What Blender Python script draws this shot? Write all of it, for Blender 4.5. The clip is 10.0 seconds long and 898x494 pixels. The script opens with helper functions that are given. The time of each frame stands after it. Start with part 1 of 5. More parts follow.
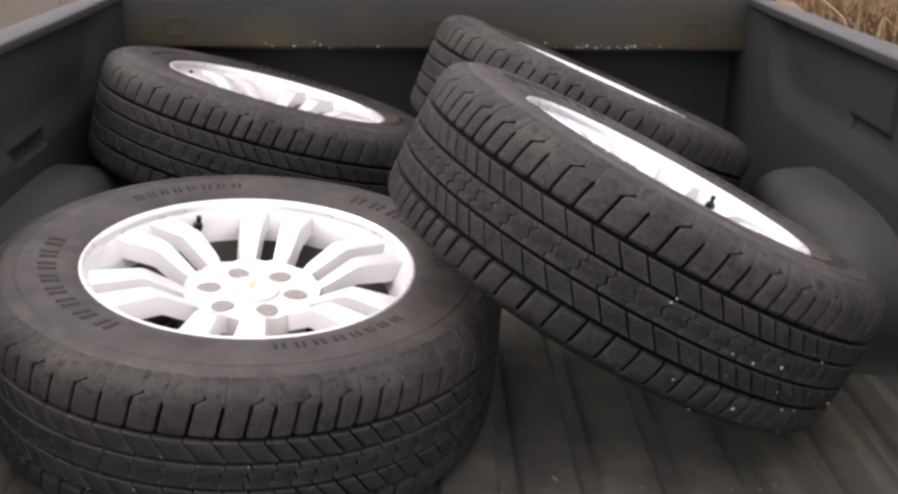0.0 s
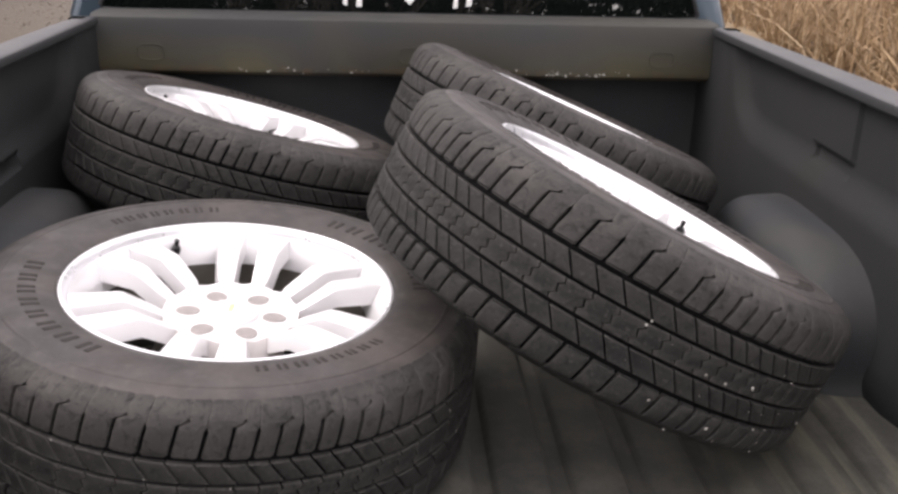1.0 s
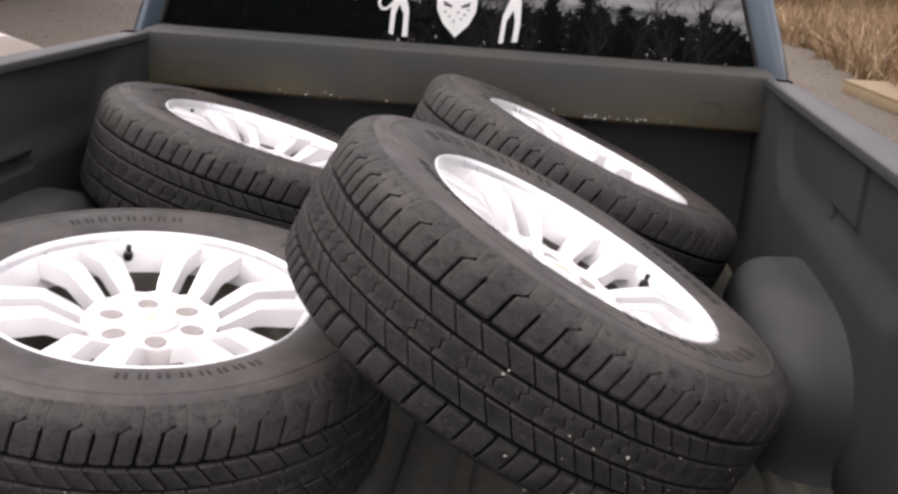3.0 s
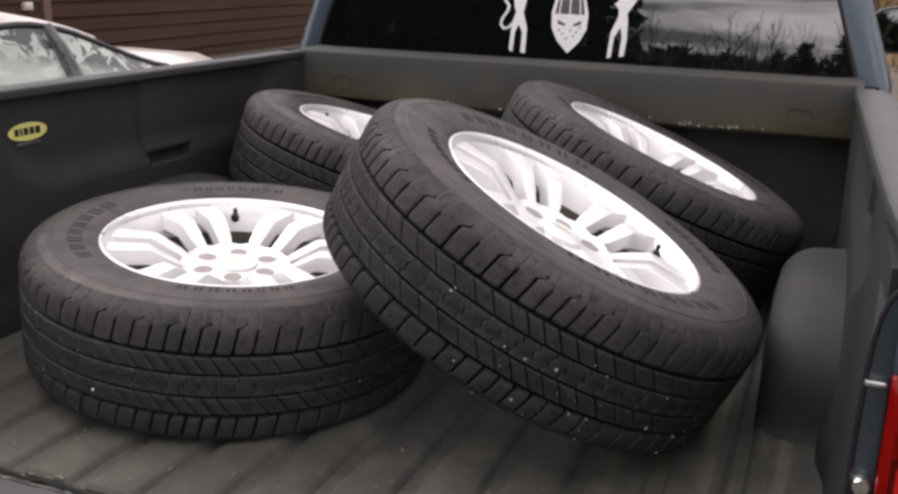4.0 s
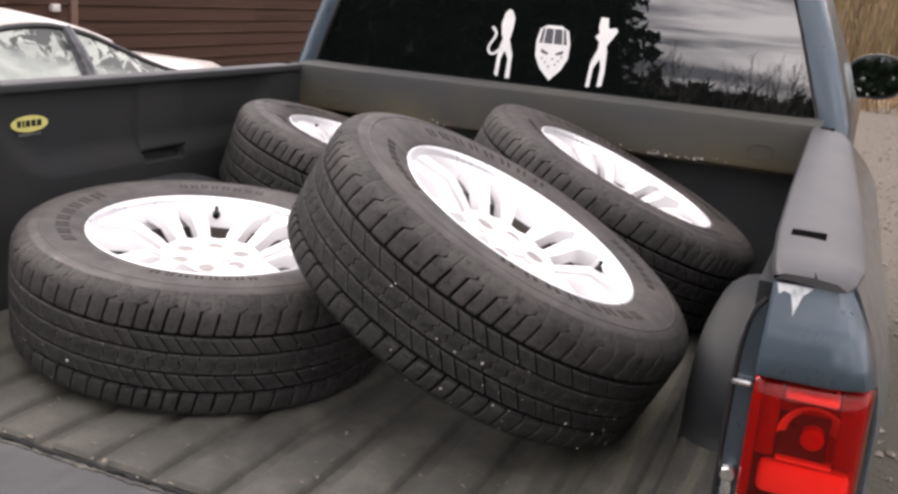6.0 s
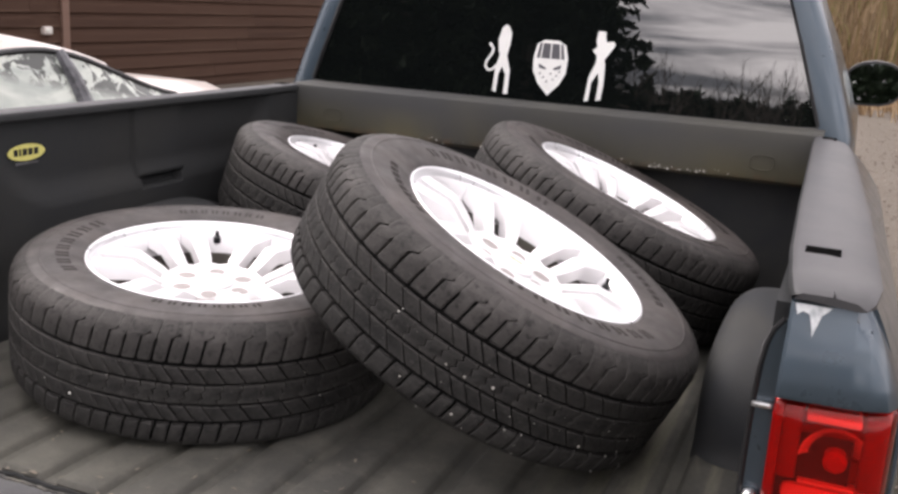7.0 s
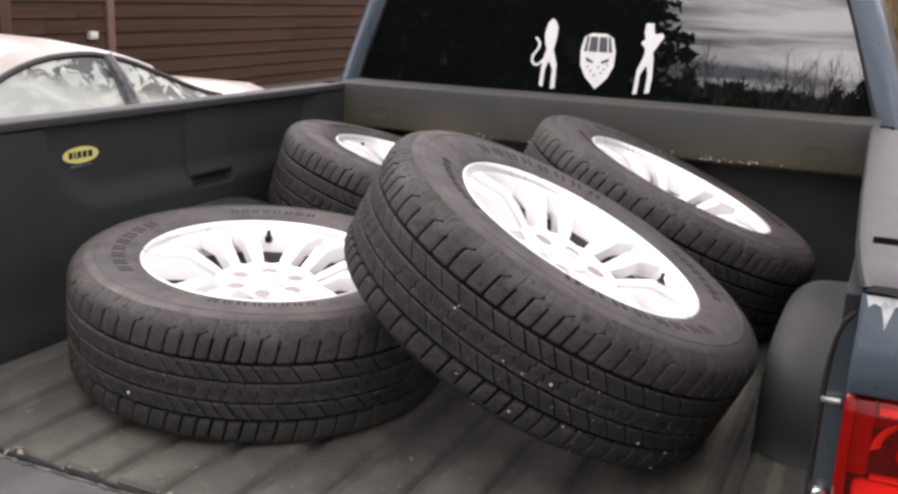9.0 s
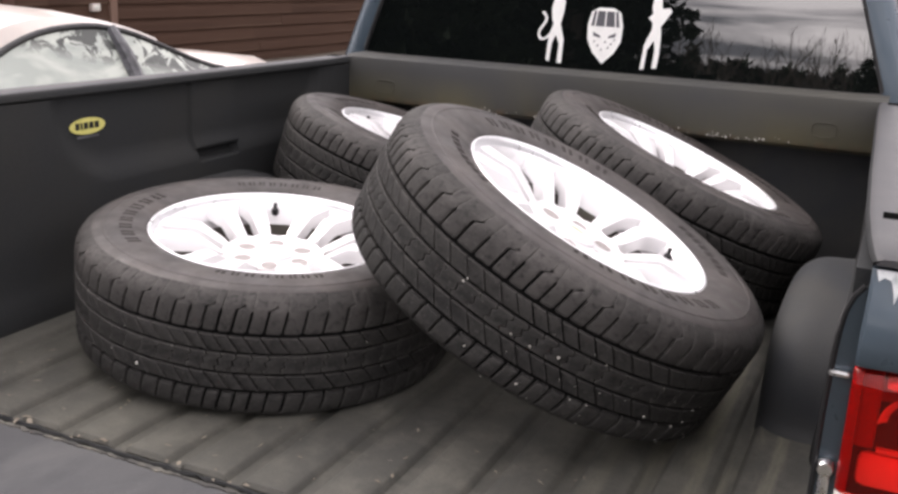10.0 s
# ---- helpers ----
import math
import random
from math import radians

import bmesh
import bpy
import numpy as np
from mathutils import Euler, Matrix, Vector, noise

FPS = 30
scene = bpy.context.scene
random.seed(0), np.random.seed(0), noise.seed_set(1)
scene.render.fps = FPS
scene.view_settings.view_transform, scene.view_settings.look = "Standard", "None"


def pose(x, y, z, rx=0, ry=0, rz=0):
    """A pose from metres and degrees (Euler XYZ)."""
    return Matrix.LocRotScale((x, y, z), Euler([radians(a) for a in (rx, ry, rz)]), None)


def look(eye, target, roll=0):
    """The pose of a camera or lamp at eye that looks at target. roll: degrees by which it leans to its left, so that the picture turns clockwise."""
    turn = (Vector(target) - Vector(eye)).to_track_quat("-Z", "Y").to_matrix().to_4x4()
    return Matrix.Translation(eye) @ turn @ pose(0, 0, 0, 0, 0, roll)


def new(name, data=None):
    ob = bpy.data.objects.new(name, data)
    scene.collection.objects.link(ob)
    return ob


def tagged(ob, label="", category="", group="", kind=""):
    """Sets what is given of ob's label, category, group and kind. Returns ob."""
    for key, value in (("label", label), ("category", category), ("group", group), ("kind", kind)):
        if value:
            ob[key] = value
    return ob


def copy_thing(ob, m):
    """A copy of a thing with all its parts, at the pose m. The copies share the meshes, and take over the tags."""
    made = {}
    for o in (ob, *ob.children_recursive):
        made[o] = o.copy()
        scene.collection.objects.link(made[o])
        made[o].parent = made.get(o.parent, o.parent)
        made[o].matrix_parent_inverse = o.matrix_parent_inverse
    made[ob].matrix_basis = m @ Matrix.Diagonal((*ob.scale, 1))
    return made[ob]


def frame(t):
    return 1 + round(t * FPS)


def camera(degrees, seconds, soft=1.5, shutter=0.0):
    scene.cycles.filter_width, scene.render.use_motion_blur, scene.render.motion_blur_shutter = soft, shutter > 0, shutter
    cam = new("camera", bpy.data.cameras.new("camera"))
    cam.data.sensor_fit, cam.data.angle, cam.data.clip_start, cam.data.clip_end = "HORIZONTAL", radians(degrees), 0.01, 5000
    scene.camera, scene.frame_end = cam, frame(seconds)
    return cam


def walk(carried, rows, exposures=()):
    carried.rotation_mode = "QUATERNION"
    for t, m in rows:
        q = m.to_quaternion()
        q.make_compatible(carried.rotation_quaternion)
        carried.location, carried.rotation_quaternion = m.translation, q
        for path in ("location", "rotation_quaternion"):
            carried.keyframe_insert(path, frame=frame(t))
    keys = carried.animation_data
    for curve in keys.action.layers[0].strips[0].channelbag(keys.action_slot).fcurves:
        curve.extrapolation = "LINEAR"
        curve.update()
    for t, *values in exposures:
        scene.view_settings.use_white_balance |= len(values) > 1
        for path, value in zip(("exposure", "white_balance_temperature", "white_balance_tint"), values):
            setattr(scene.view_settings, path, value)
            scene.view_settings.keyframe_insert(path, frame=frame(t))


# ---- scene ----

BZ = 0.87  # height of the truck's bed floor over the ground
SKY_TURN = -78.0  # degrees of the sun round the sky
cam = camera(49.02, 10.0, soft=2.8)
ROWS = [
    (0.0, -0.0402, -0.9076, 0.8644, 68.268, -0.647, -1.400),
    (0.5, -0.0524, -0.9366, 0.8756, 70.293, -0.377, -2.013),
    (1.0, -0.0631, -0.9312, 0.8719, 69.740, -1.469, -3.305),
    (1.5, -0.0658, -0.9212, 0.8727, 69.311, -1.299, -2.865),
    (2.0, -0.0678, -0.9117, 0.8745, 68.854, -1.237, -2.083),
    (2.3, -0.0430, -0.8970, 0.8710, 68.621, -1.397, -3.979),
    (2.5, 0.0203, -0.8887, 0.8908, 68.806, -1.727, -3.199),
    (2.7, 0.1333, -0.8641, 0.8798, 70.014, -2.813, 0.797),
    (3.8, 0.7353, -0.9527, 0.8063, 73.824, -1.080, 19.347),
    (4.0, 0.7839, -1.0759, 0.8047, 73.856, -1.578, 21.408),
    (4.2, 0.8400, -1.1580, 0.8240, 73.996, -3.653, 23.823),
    (4.5, 0.8818, -1.1822, 0.8353, 75.033, -2.664, 25.107),
    (5.0, 0.9389, -1.1727, 0.8177, 75.355, -4.212, 24.552),
    (5.5, 0.9423, -1.1795, 0.8127, 74.368, -3.522, 24.028),
    (6.0, 0.9502, -1.1782, 0.8190, 75.078, -4.586, 23.027),
    (6.2, 0.9451, -1.1692, 0.8268, 75.466, -3.438, 22.819),
    (7.5, 0.9131, -1.1564, 0.8296, 75.925, -3.411, 22.418),
    (8.0, 0.9068, -1.1478, 0.8238, 75.608, -2.970, 22.659),
    (8.5, 0.9022, -1.1549, 0.8326, 75.636, -1.906, 23.424),
    (9.0, 0.8973, -1.1598, 0.8241, 75.570, -2.086, 24.639),
    (9.5, 0.9007, -1.1700, 0.8197, 74.508, -2.255, 24.387),
    (10.0, 0.8876, -1.1681, 0.8186, 74.180, -2.477, 24.812),
]
walk(cam, [(t, pose(x, y, z + BZ, rx, ry, rz)) for t, x, y, z, rx, ry, rz in ROWS], exposures=[(t, stops, 6600, 16.5) for t, stops in ((0.0, 0.40), (0.5, 0.58), (1.0, 0.66), (2.5, 0.70), (3.8, 0.24), (4.0, 0.24), (4.5, 0.62), (5.0, 0.70), (6.2, 0.74), (7.5, 0.68), (10.0, 0.71))])

# ---- light: a cloudy sky and a veiled sun ----
world = bpy.data.worlds.new("cloudy_sky")
scene.world = world
world.use_nodes = True
wt = world.node_tree
wt.nodes.clear()


def wnode(kind, **inputs):
    n = wt.nodes.new(kind)
    for k, v in inputs.items():
        n.inputs[k.replace("_", " ")].default_value = v
    return n


sky = wnode("ShaderNodeTexSky")
sky.sky_type, sky.sun_disc = "NISHITA", False
sky.sun_elevation, sky.sun_rotation = radians(48), radians(SKY_TURN)
sky_bg = wnode("ShaderNodeBackground", Strength=0.09)
wt.links.new(sky.outputs[0], sky_bg.inputs[0])
wco = wnode("ShaderNodeTexCoord")
wmap = wnode("ShaderNodeMapping")
wmap.inputs["Scale"].default_value = (0.8, 0.8, 10.0)
wmap.inputs["Location"].default_value = (0.4, 2.3, 0.62)
wt.links.new(wco.outputs["Generated"], wmap.inputs[0])
wno = wnode("ShaderNodeTexNoise", Scale=2.6, Detail=7.0, Roughness=0.55, Distortion=0.6)
wt.links.new(wmap.outputs[0], wno.inputs[0])
wra = wt.nodes.new("ShaderNodeValToRGB")
wra.color_ramp.elements[0].position, wra.color_ramp.elements[0].color = 0.42, (0.34, 0.34, 0.38, 1)
wra.color_ramp.elements[1].position, wra.color_ramp.elements[1].color = 0.585, (2.75, 2.66, 2.6, 1)
wt.links.new(wno.outputs[0], wra.inputs[0])
cloud_bg = wnode("ShaderNodeBackground", Strength=0.95)
wt.links.new(wra.outputs[0], cloud_bg.inputs[0])
wsep = wt.nodes.new("ShaderNodeSeparateXYZ")
wt.links.new(wco.outputs["Generated"], wsep.inputs[0])
wgr = wnode("ShaderNodeMapRange", From_Min=0.0, From_Max=1.0, To_Min=0.82, To_Max=1.25)
wt.links.new(wsep.outputs["Z"], wgr.inputs["Value"])
wt.links.new(wgr.outputs[0], cloud_bg.inputs["Strength"])
wmix = wnode("ShaderNodeMixShader", Fac=0.82)
wt.links.new(sky_bg.outputs[0], wmix.inputs[1])
wt.links.new(cloud_bg.outputs[0], wmix.inputs[2])
wout = wt.nodes.new("ShaderNodeOutputWorld")
wt.links.new(wmix.outputs[0], wout.inputs[0])

sun = new("sun", bpy.data.lights.new("sun", "SUN"))
sun.data.energy, sun.data.angle, sun.data.color = 1.4, radians(32), (1.0, 0.96, 0.9)
sun.matrix_world = look((4 * math.sin(radians(SKY_TURN)), 4 * math.cos(radians(SKY_TURN)), 4.4), (0, 0, 0))


# ---- materials ----
class Mat:
    """A node material with a few short ways to add variation."""

    def __init__(self, name, color, rough=0.6, metal=0.0, spec=0.5):
        self.m = bpy.data.materials.new(name)
        self.m.use_nodes = True
        self.t = self.m.node_tree
        self.b = self.t.nodes["Principled BSDF"]
        self.b.inputs["Base Color"].default_value = (*color, 1)
        self.b.inputs["Roughness"].default_value = rough
        self.b.inputs["Metallic"].default_value = metal
        self.b.inputs["Specular IOR Level"].default_value = spec
        self.color, self.rough, self.col, self.hgt = color, rough, None, None
        co = self.t.nodes.new("ShaderNodeTexCoord")
        self.co = co.outputs["Object"]

    def noise(self, scale, detail=4.0, rough=0.55, dist=0.0, stretch=None):
        src = self.co
        if stretch:
            mp = self.t.nodes.new("ShaderNodeMapping")
            mp.inputs["Scale"].default_value = stretch
            self.t.links.new(src, mp.inputs[0])
            src = mp.outputs[0]
        n = self.t.nodes.new("ShaderNodeTexNoise")
        for k, v in (("Scale", scale), ("Detail", detail), ("Roughness", rough), ("Distortion", dist)):
            n.inputs[k].default_value = v
        self.t.links.new(src, n.inputs["Vector"])
        return n.outputs["Fac"]

    def ramp(self, fac, lo, hi, a=0.0, b=1.0):
        r = self.t.nodes.new("ShaderNodeMapRange")
        r.inputs["From Min"].default_value, r.inputs["From Max"].default_value = lo, hi
        r.inputs["To Min"].default_value, r.inputs["To Max"].default_value = a, b
        self.t.links.new(fac, r.inputs["Value"])
        return r.outputs[0]

    def mix(self, fac, color, mode="MIX"):
        """Lay a colour over what the base colour is so far, by fac."""
        n = self.t.nodes.new("ShaderNodeMix")
        n.data_type, n.blend_type = "RGBA", mode
        if self.col is None:
            n.inputs["A"].default_value = (*self.color, 1)
        else:
            self.t.links.new(self.col, n.inputs["A"])
        n.inputs["B"].default_value = (*color, 1)
        if isinstance(fac, float):
            n.inputs["Factor"].default_value = fac
        else:
            self.t.links.new(fac, n.inputs["Factor"])
        self.col = n.outputs["Result"]
        self.t.links.new(self.col, self.b.inputs["Base Color"])
        return self

    def roughen(self, fac, a, b):
        self.t.links.new(self.ramp(fac, 0.3, 0.7, a, b), self.b.inputs["Roughness"])
        return self

    def bump(self, fac, strength=0.3, dist=0.002):
        n = self.t.nodes.new("ShaderNodeBump")
        n.inputs["Strength"].default_value, n.inputs["Distance"].default_value = strength, dist
        self.t.links.new(fac, n.inputs["Height"])
        if self.hgt is not None:
            self.t.links.new(self.hgt, n.inputs["Normal"])
        self.hgt = n.outputs[0]
        self.t.links.new(self.hgt, self.b.inputs["Normal"])
        return self

    def island(self, object_wise=False):
        n = self.t.nodes.new("ShaderNodeObjectInfo" if object_wise else "ShaderNodeNewGeometry")
        return n.outputs["Random" if object_wise else "Random Per Island"]

    def set(self, **kw):
        for k, v in kw.items():
            self.b.inputs[k.replace("_", " ")].default_value = v
        return self


def make_materials():
    M = {}
    m = Mat("liner_spray", (0.0225, 0.0238, 0.0248), 0.75, 0.0, 0.16)
    m.mix(m.ramp(m.noise(3.0, 5), 0.42, 0.75, 0, 0.5), (0.031, 0.030, 0.026))
    m.mix(m.ramp(m.noise(420, 2), 0.4, 0.7, 0, 0.25), (0.045, 0.045, 0.045))
    m.bump(m.noise(260, 3), 0.5, 0.0016).bump(m.noise(60, 2), 0.2, 0.002)
    M["liner"] = m.m
    m = Mat("liner_dust_filmed", (0.034, 0.036, 0.039), 0.72, 0.0, 0.2)
    m.mix(m.ramp(m.noise(4.0, 5, 0.6, 0.4), 0.40, 0.7, 0, 0.6), (0.058, 0.056, 0.05))
    m.bump(m.noise(260, 3), 0.5, 0.0016)
    M["filmed"] = m.m
    m = Mat("tailgate_liner", (0.052, 0.053, 0.057), 0.7, 0.0, 0.3)
    m.mix(m.ramp(m.noise(3.0, 6, 0.6, 0.5, (1, 0.5, 1)), 0.4, 0.65, 0, 0.8), (0.10, 0.099, 0.10))
    m.mix(m.ramp(m.noise(350, 2), 0.45, 0.7, 0, 0.35), (0.03, 0.03, 0.03))
    m.bump(m.noise(240, 3), 0.5, 0.0016)
    M["gate"] = m.m
    m = Mat("worn_dusty_edge", (0.105, 0.100, 0.088), 0.8, 0.0, 0.2)
    m.mix(m.ramp(m.noise(30, 5, 0.65), 0.45, 0.65), (0.165, 0.155, 0.130))
    m.mix(m.ramp(m.noise(11, 4, 0.6), 0.42, 0.55, 0, 0.9), (0.05, 0.049, 0.047))
    m.bump(m.noise(120, 3), 0.5, 0.002)
    M["worn"] = m.m
    m = Mat("liner_floor_dusty", (0.045, 0.045, 0.042), 0.75, 0.0, 0.25)
    m.mix(m.ramp(m.noise(2.4, 6, 0.6, 0.4, (1, 0.35, 1)), 0.34, 0.62, 0.15, 0.9), (0.088, 0.085, 0.072))
    m.mix(m.ramp(m.noise(14, 5, 0.65), 0.45, 0.75, 0, 0.6), (0.128, 0.122, 0.103))
    sep = m.t.nodes.new("ShaderNodeSeparateXYZ")
    m.t.links.new(m.co, sep.inputs[0])
    streak = m.t.nodes.new("ShaderNodeMath")
    streak.operation = "MULTIPLY"
    m.t.links.new(m.ramp(sep.outputs["X"], 0.46, 0.66), streak.inputs[0])
    m.t.links.new(m.ramp(m.noise(16, 5, 0.6, 0.3, (1, 0.10, 1)), 0.46, 0.62, 0, 0.95), streak.inputs[1])
    m.mix(streak.outputs[0], (0.175, 0.165, 0.125))
    m.mix(m.ramp(m.noise(350, 2), 0.45, 0.7, 0, 0.35), (0.03, 0.03, 0.03))
    m.bump(m.noise(240, 3), 0.5, 0.0016)
    M["floor"] = m.m
    m = Mat("header_liner_stained", (0.042, 0.043, 0.043), 0.65, 0.0, 0.25)
    m.mix(m.ramp(m.noise(2.2, 4, 0.5, 0.5), 0.45, 0.7, 0, 0.4), (0.068, 0.064, 0.048))
    sep = m.t.nodes.new("ShaderNodeSeparateXYZ")
    m.t.links.new(m.co, sep.inputs[0])
    for z0, z1, n, color in ((0.48, 0.385, m.ramp(m.noise(1.7, 5, 0.6, 0.8, (1, 1, 0.4)), 0.35, 0.65, 0.15, 0.9), (0.085, 0.077, 0.046)), (0.395, 0.368, m.ramp(m.noise(16, 5, 0.6, 0.5), 0.45, 0.65, 0, 0.8), (0.11, 0.074, 0.044))):
        low = m.t.nodes.new("ShaderNodeMath")
        low.operation = "MULTIPLY"
        m.t.links.new(m.ramp(sep.outputs["Z"], z0, z1), low.inputs[0])
        m.t.links.new(n, low.inputs[1])
        m.mix(low.outputs[0], color)
    m.bump(m.noise(260, 3), 0.4, 0.0014)
    M["header"] = m.m
    m = Mat("rail_plastic", (0.046, 0.046, 0.049), 0.5, 0.0, 0.35)
    m.mix(m.ramp(m.noise(9, 5), 0.4, 0.7, 0, 0.4), (0.085, 0.08, 0.08))
    m.bump(m.noise(500, 2), 0.25, 0.0006)
    M["cap"] = m.m
    m = Mat("slate_blue_paint", (0.05, 0.074, 0.098), 0.32, 0.4)
    m.set(Coat_Weight=0.6, Coat_Roughness=0.12)
    m.mix(m.ramp(m.noise(6, 5), 0.45, 0.75, 0, 0.3), (0.075, 0.09, 0.1))
    m.roughen(m.noise(25, 4), 0.26, 0.42)
    M["paint"] = m.m
    m = Mat("bare_primer_chip", (0.6, 0.62, 0.63), 0.55)
    m.mix(m.ramp(m.noise(60, 3), 0.45, 0.6), (0.35, 0.38, 0.4))
    M["chip"] = m.m
    m = Mat("black_plastic", (0.012, 0.012, 0.013), 0.4)
    m.bump(m.noise(300, 2), 0.15, 0.0005)
    M["black"] = m.m
    m = Mat("tinted_glass", (0.004, 0.005, 0.005), 0.015, 0.0, 1.0)
    m.set(IOR=1.56, Coat_Weight=1.0, Coat_Roughness=0.01, Coat_IOR=1.6)
    M["glass"] = m.m
    m = Mat("mirror_glass", (0.5, 0.52, 0.51), 0.02, 1.0)
    M["mirror"] = m.m
    m = Mat("pale_mottled_glass", (0.33, 0.36, 0.33), 0.3, 0.0, 0.5)
    m.mix(m.ramp(m.noise(2.6, 3, 0.45, 1.4, (1, 0.7, 2.2)), 0.40, 0.58), (0.50, 0.53, 0.48))
    m.mix(m.ramp(m.noise(5.0, 4, 0.5, 1.0, (1, 0.6, 2.0)), 0.52, 0.66, 0, 0.5), (0.30, 0.33, 0.31))
    # dark flecks towards the upper edge: mirrored trees painted into the colour
    sep = m.t.nodes.new("ShaderNodeSeparateXYZ")
    m.t.links.new(m.co, sep.inputs[0])
    wave = m.t.nodes.new("ShaderNodeMath")
    wave.operation = "MULTIPLY"
    slope = m.t.nodes.new("ShaderNodeMath")
    slope.operation, slope.inputs[1].default_value = "MULTIPLY_ADD", 0.2
    m.t.links.new(sep.outputs["Y"], slope.inputs[0])
    m.t.links.new(sep.outputs["Z"], slope.inputs[2])
    m.t.links.new(m.ramp(slope.outputs[0], 1.62, 1.70, 0.0, 1.0), wave.inputs[0])
    m.t.links.new(m.ramp(m.noise(9.0, 5, 0.6, 1.0), 0.46, 0.52), wave.inputs[1])
    m.mix(wave.outputs[0], (0.06, 0.065, 0.06))
    M["mottled"] = m.m
    m = Mat("grey_post_plastic", (0.10, 0.10, 0.11), 0.35)
    m.mix(m.ramp(m.noise(14, 4), 0.45, 0.65), (0.03, 0.03, 0.035))
    M["post"] = m.m
    m = Mat("rubber_tread", (0.0075, 0.0075, 0.0078), 0.7, 0.0, 0.2)
    m.mix(m.ramp(m.noise(16, 5, 0.6), 0.40, 0.7, 0, 0.75), (0.017, 0.0165, 0.0155))
    # lighter brown-grey towards the outer shoulder, broken up by noise
    sep = m.t.nodes.new("ShaderNodeSeparateXYZ")
    m.t.links.new(m.co, sep.inputs[0])
    shoulder_tone = m.t.nodes.new("ShaderNodeMath")
    shoulder_tone.operation = "MULTIPLY"
    m.t.links.new(m.ramp(sep.outputs["Z"], 0.02, 0.105), shoulder_tone.inputs[0])
    m.t.links.new(m.ramp(m.noise(9, 5, 0.6), 0.3, 0.6, 0.25, 0.95), shoulder_tone.inputs[1])
    m.mix(shoulder_tone.outputs[0], (0.068, 0.0625, 0.060))
    m.mix(m.ramp(m.noise(160, 3, 0.6), 0.58, 0.74, 0, 0.5), (0.10, 0.095, 0.09))
    m.mix(m.ramp(m.noise(5, 4, 0.6), 0.5, 0.68, 0, 0.6), (0.012, 0.012, 0.012))
    m.mix(m.ramp(m.island(), 0, 1, 0, 0.3), (0.024, 0.024, 0.022))
    geo = m.t.nodes.new("ShaderNodeNewGeometry")
    m.mix(m.ramp(geo.outputs["Pointiness"], 0.50, 0.60, 0, 0.55), (0.09, 0.085, 0.08))
    m.mix(m.ramp(m.noise(70, 5, 0.7, 0.6), 0.52, 0.66, 0, 0.7), (0.009, 0.009, 0.009))
    m.bump(m.noise(180, 4), 0.7, 0.0016).bump(m.noise(45, 4), 0.5, 0.0025)
    M["tread"] = m.m
    m = Mat("rubber_sidewall", (0.033, 0.029, 0.0285), 0.6, 0.0, 0.35)
    m.mix(m.ramp(m.noise(7, 5, 0.6), 0.4, 0.7, 0, 0.7), (0.076, 0.065, 0.060))
    m.mix(m.ramp(m.noise(45, 4, 0.6), 0.5, 0.75, 0, 0.4), (0.085, 0.078, 0.072))
    m.roughen(m.noise(20, 4), 0.45, 0.7)
    m.bump(m.noise(140, 3), 0.15, 0.0006)
    M["side"] = m.m
    # near-black rubber; in the tread grooves its colour stands in for shade
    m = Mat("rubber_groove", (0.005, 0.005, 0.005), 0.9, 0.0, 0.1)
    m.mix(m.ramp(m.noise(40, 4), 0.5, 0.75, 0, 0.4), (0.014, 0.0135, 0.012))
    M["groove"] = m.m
    m = Mat("raised_letter_rubber", (0.042, 0.038, 0.0365), 0.85, 0.0, 0.08)
    m.bump(m.noise(200, 2), 0.1, 0.0004)
    M["letter"] = m.m
    m = Mat("silver_alloy", (0.77, 0.76, 0.77), 0.36, 0.25)
    m.set(Coat_Weight=0.4, Coat_Roughness=0.08)
    m.mix(m.ramp(m.noise(12, 4), 0.5, 0.75, 0, 0.25), (0.68, 0.66, 0.66))
    M["alloy"] = m.m
    m = Mat("machined_alloy", (0.84, 0.84, 0.86), 0.3, 0.5)
    m.roughen(m.noise(30, 3), 0.25, 0.4)
    M["lip"] = m.m
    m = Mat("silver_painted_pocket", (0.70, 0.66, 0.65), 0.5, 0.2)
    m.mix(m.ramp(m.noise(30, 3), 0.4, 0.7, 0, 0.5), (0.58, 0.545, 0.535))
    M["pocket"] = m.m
    # grey that paints the shade of the sunken lug wells
    m = Mat("lug_well_shade", (0.34, 0.31, 0.30), 0.5, 0.4)
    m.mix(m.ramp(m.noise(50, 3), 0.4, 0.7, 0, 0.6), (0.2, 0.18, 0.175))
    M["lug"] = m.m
    # sheenless black that paints the shade inside an open slot
    m = Mat("slot_shade_black", (0.004, 0.004, 0.004), 1.0, 0.0, 0.0)
    M["void"] = m.m
    # dark grey-brown paints the unlit depth of the rim
    m = Mat("shaded_barrel", (0.13, 0.12, 0.10), 0.7, 0.1)
    m.mix(m.ramp(m.noise(9, 4), 0.4, 0.7), (0.085, 0.075, 0.065))
    M["barrel"] = m.m
    m = Mat("gold_emblem", (0.8, 0.7, 0.45), 0.3, 0.8)
    M["gold"] = m.m
    m = Mat("bright_steel", (0.7, 0.7, 0.7), 0.25, 1.0)
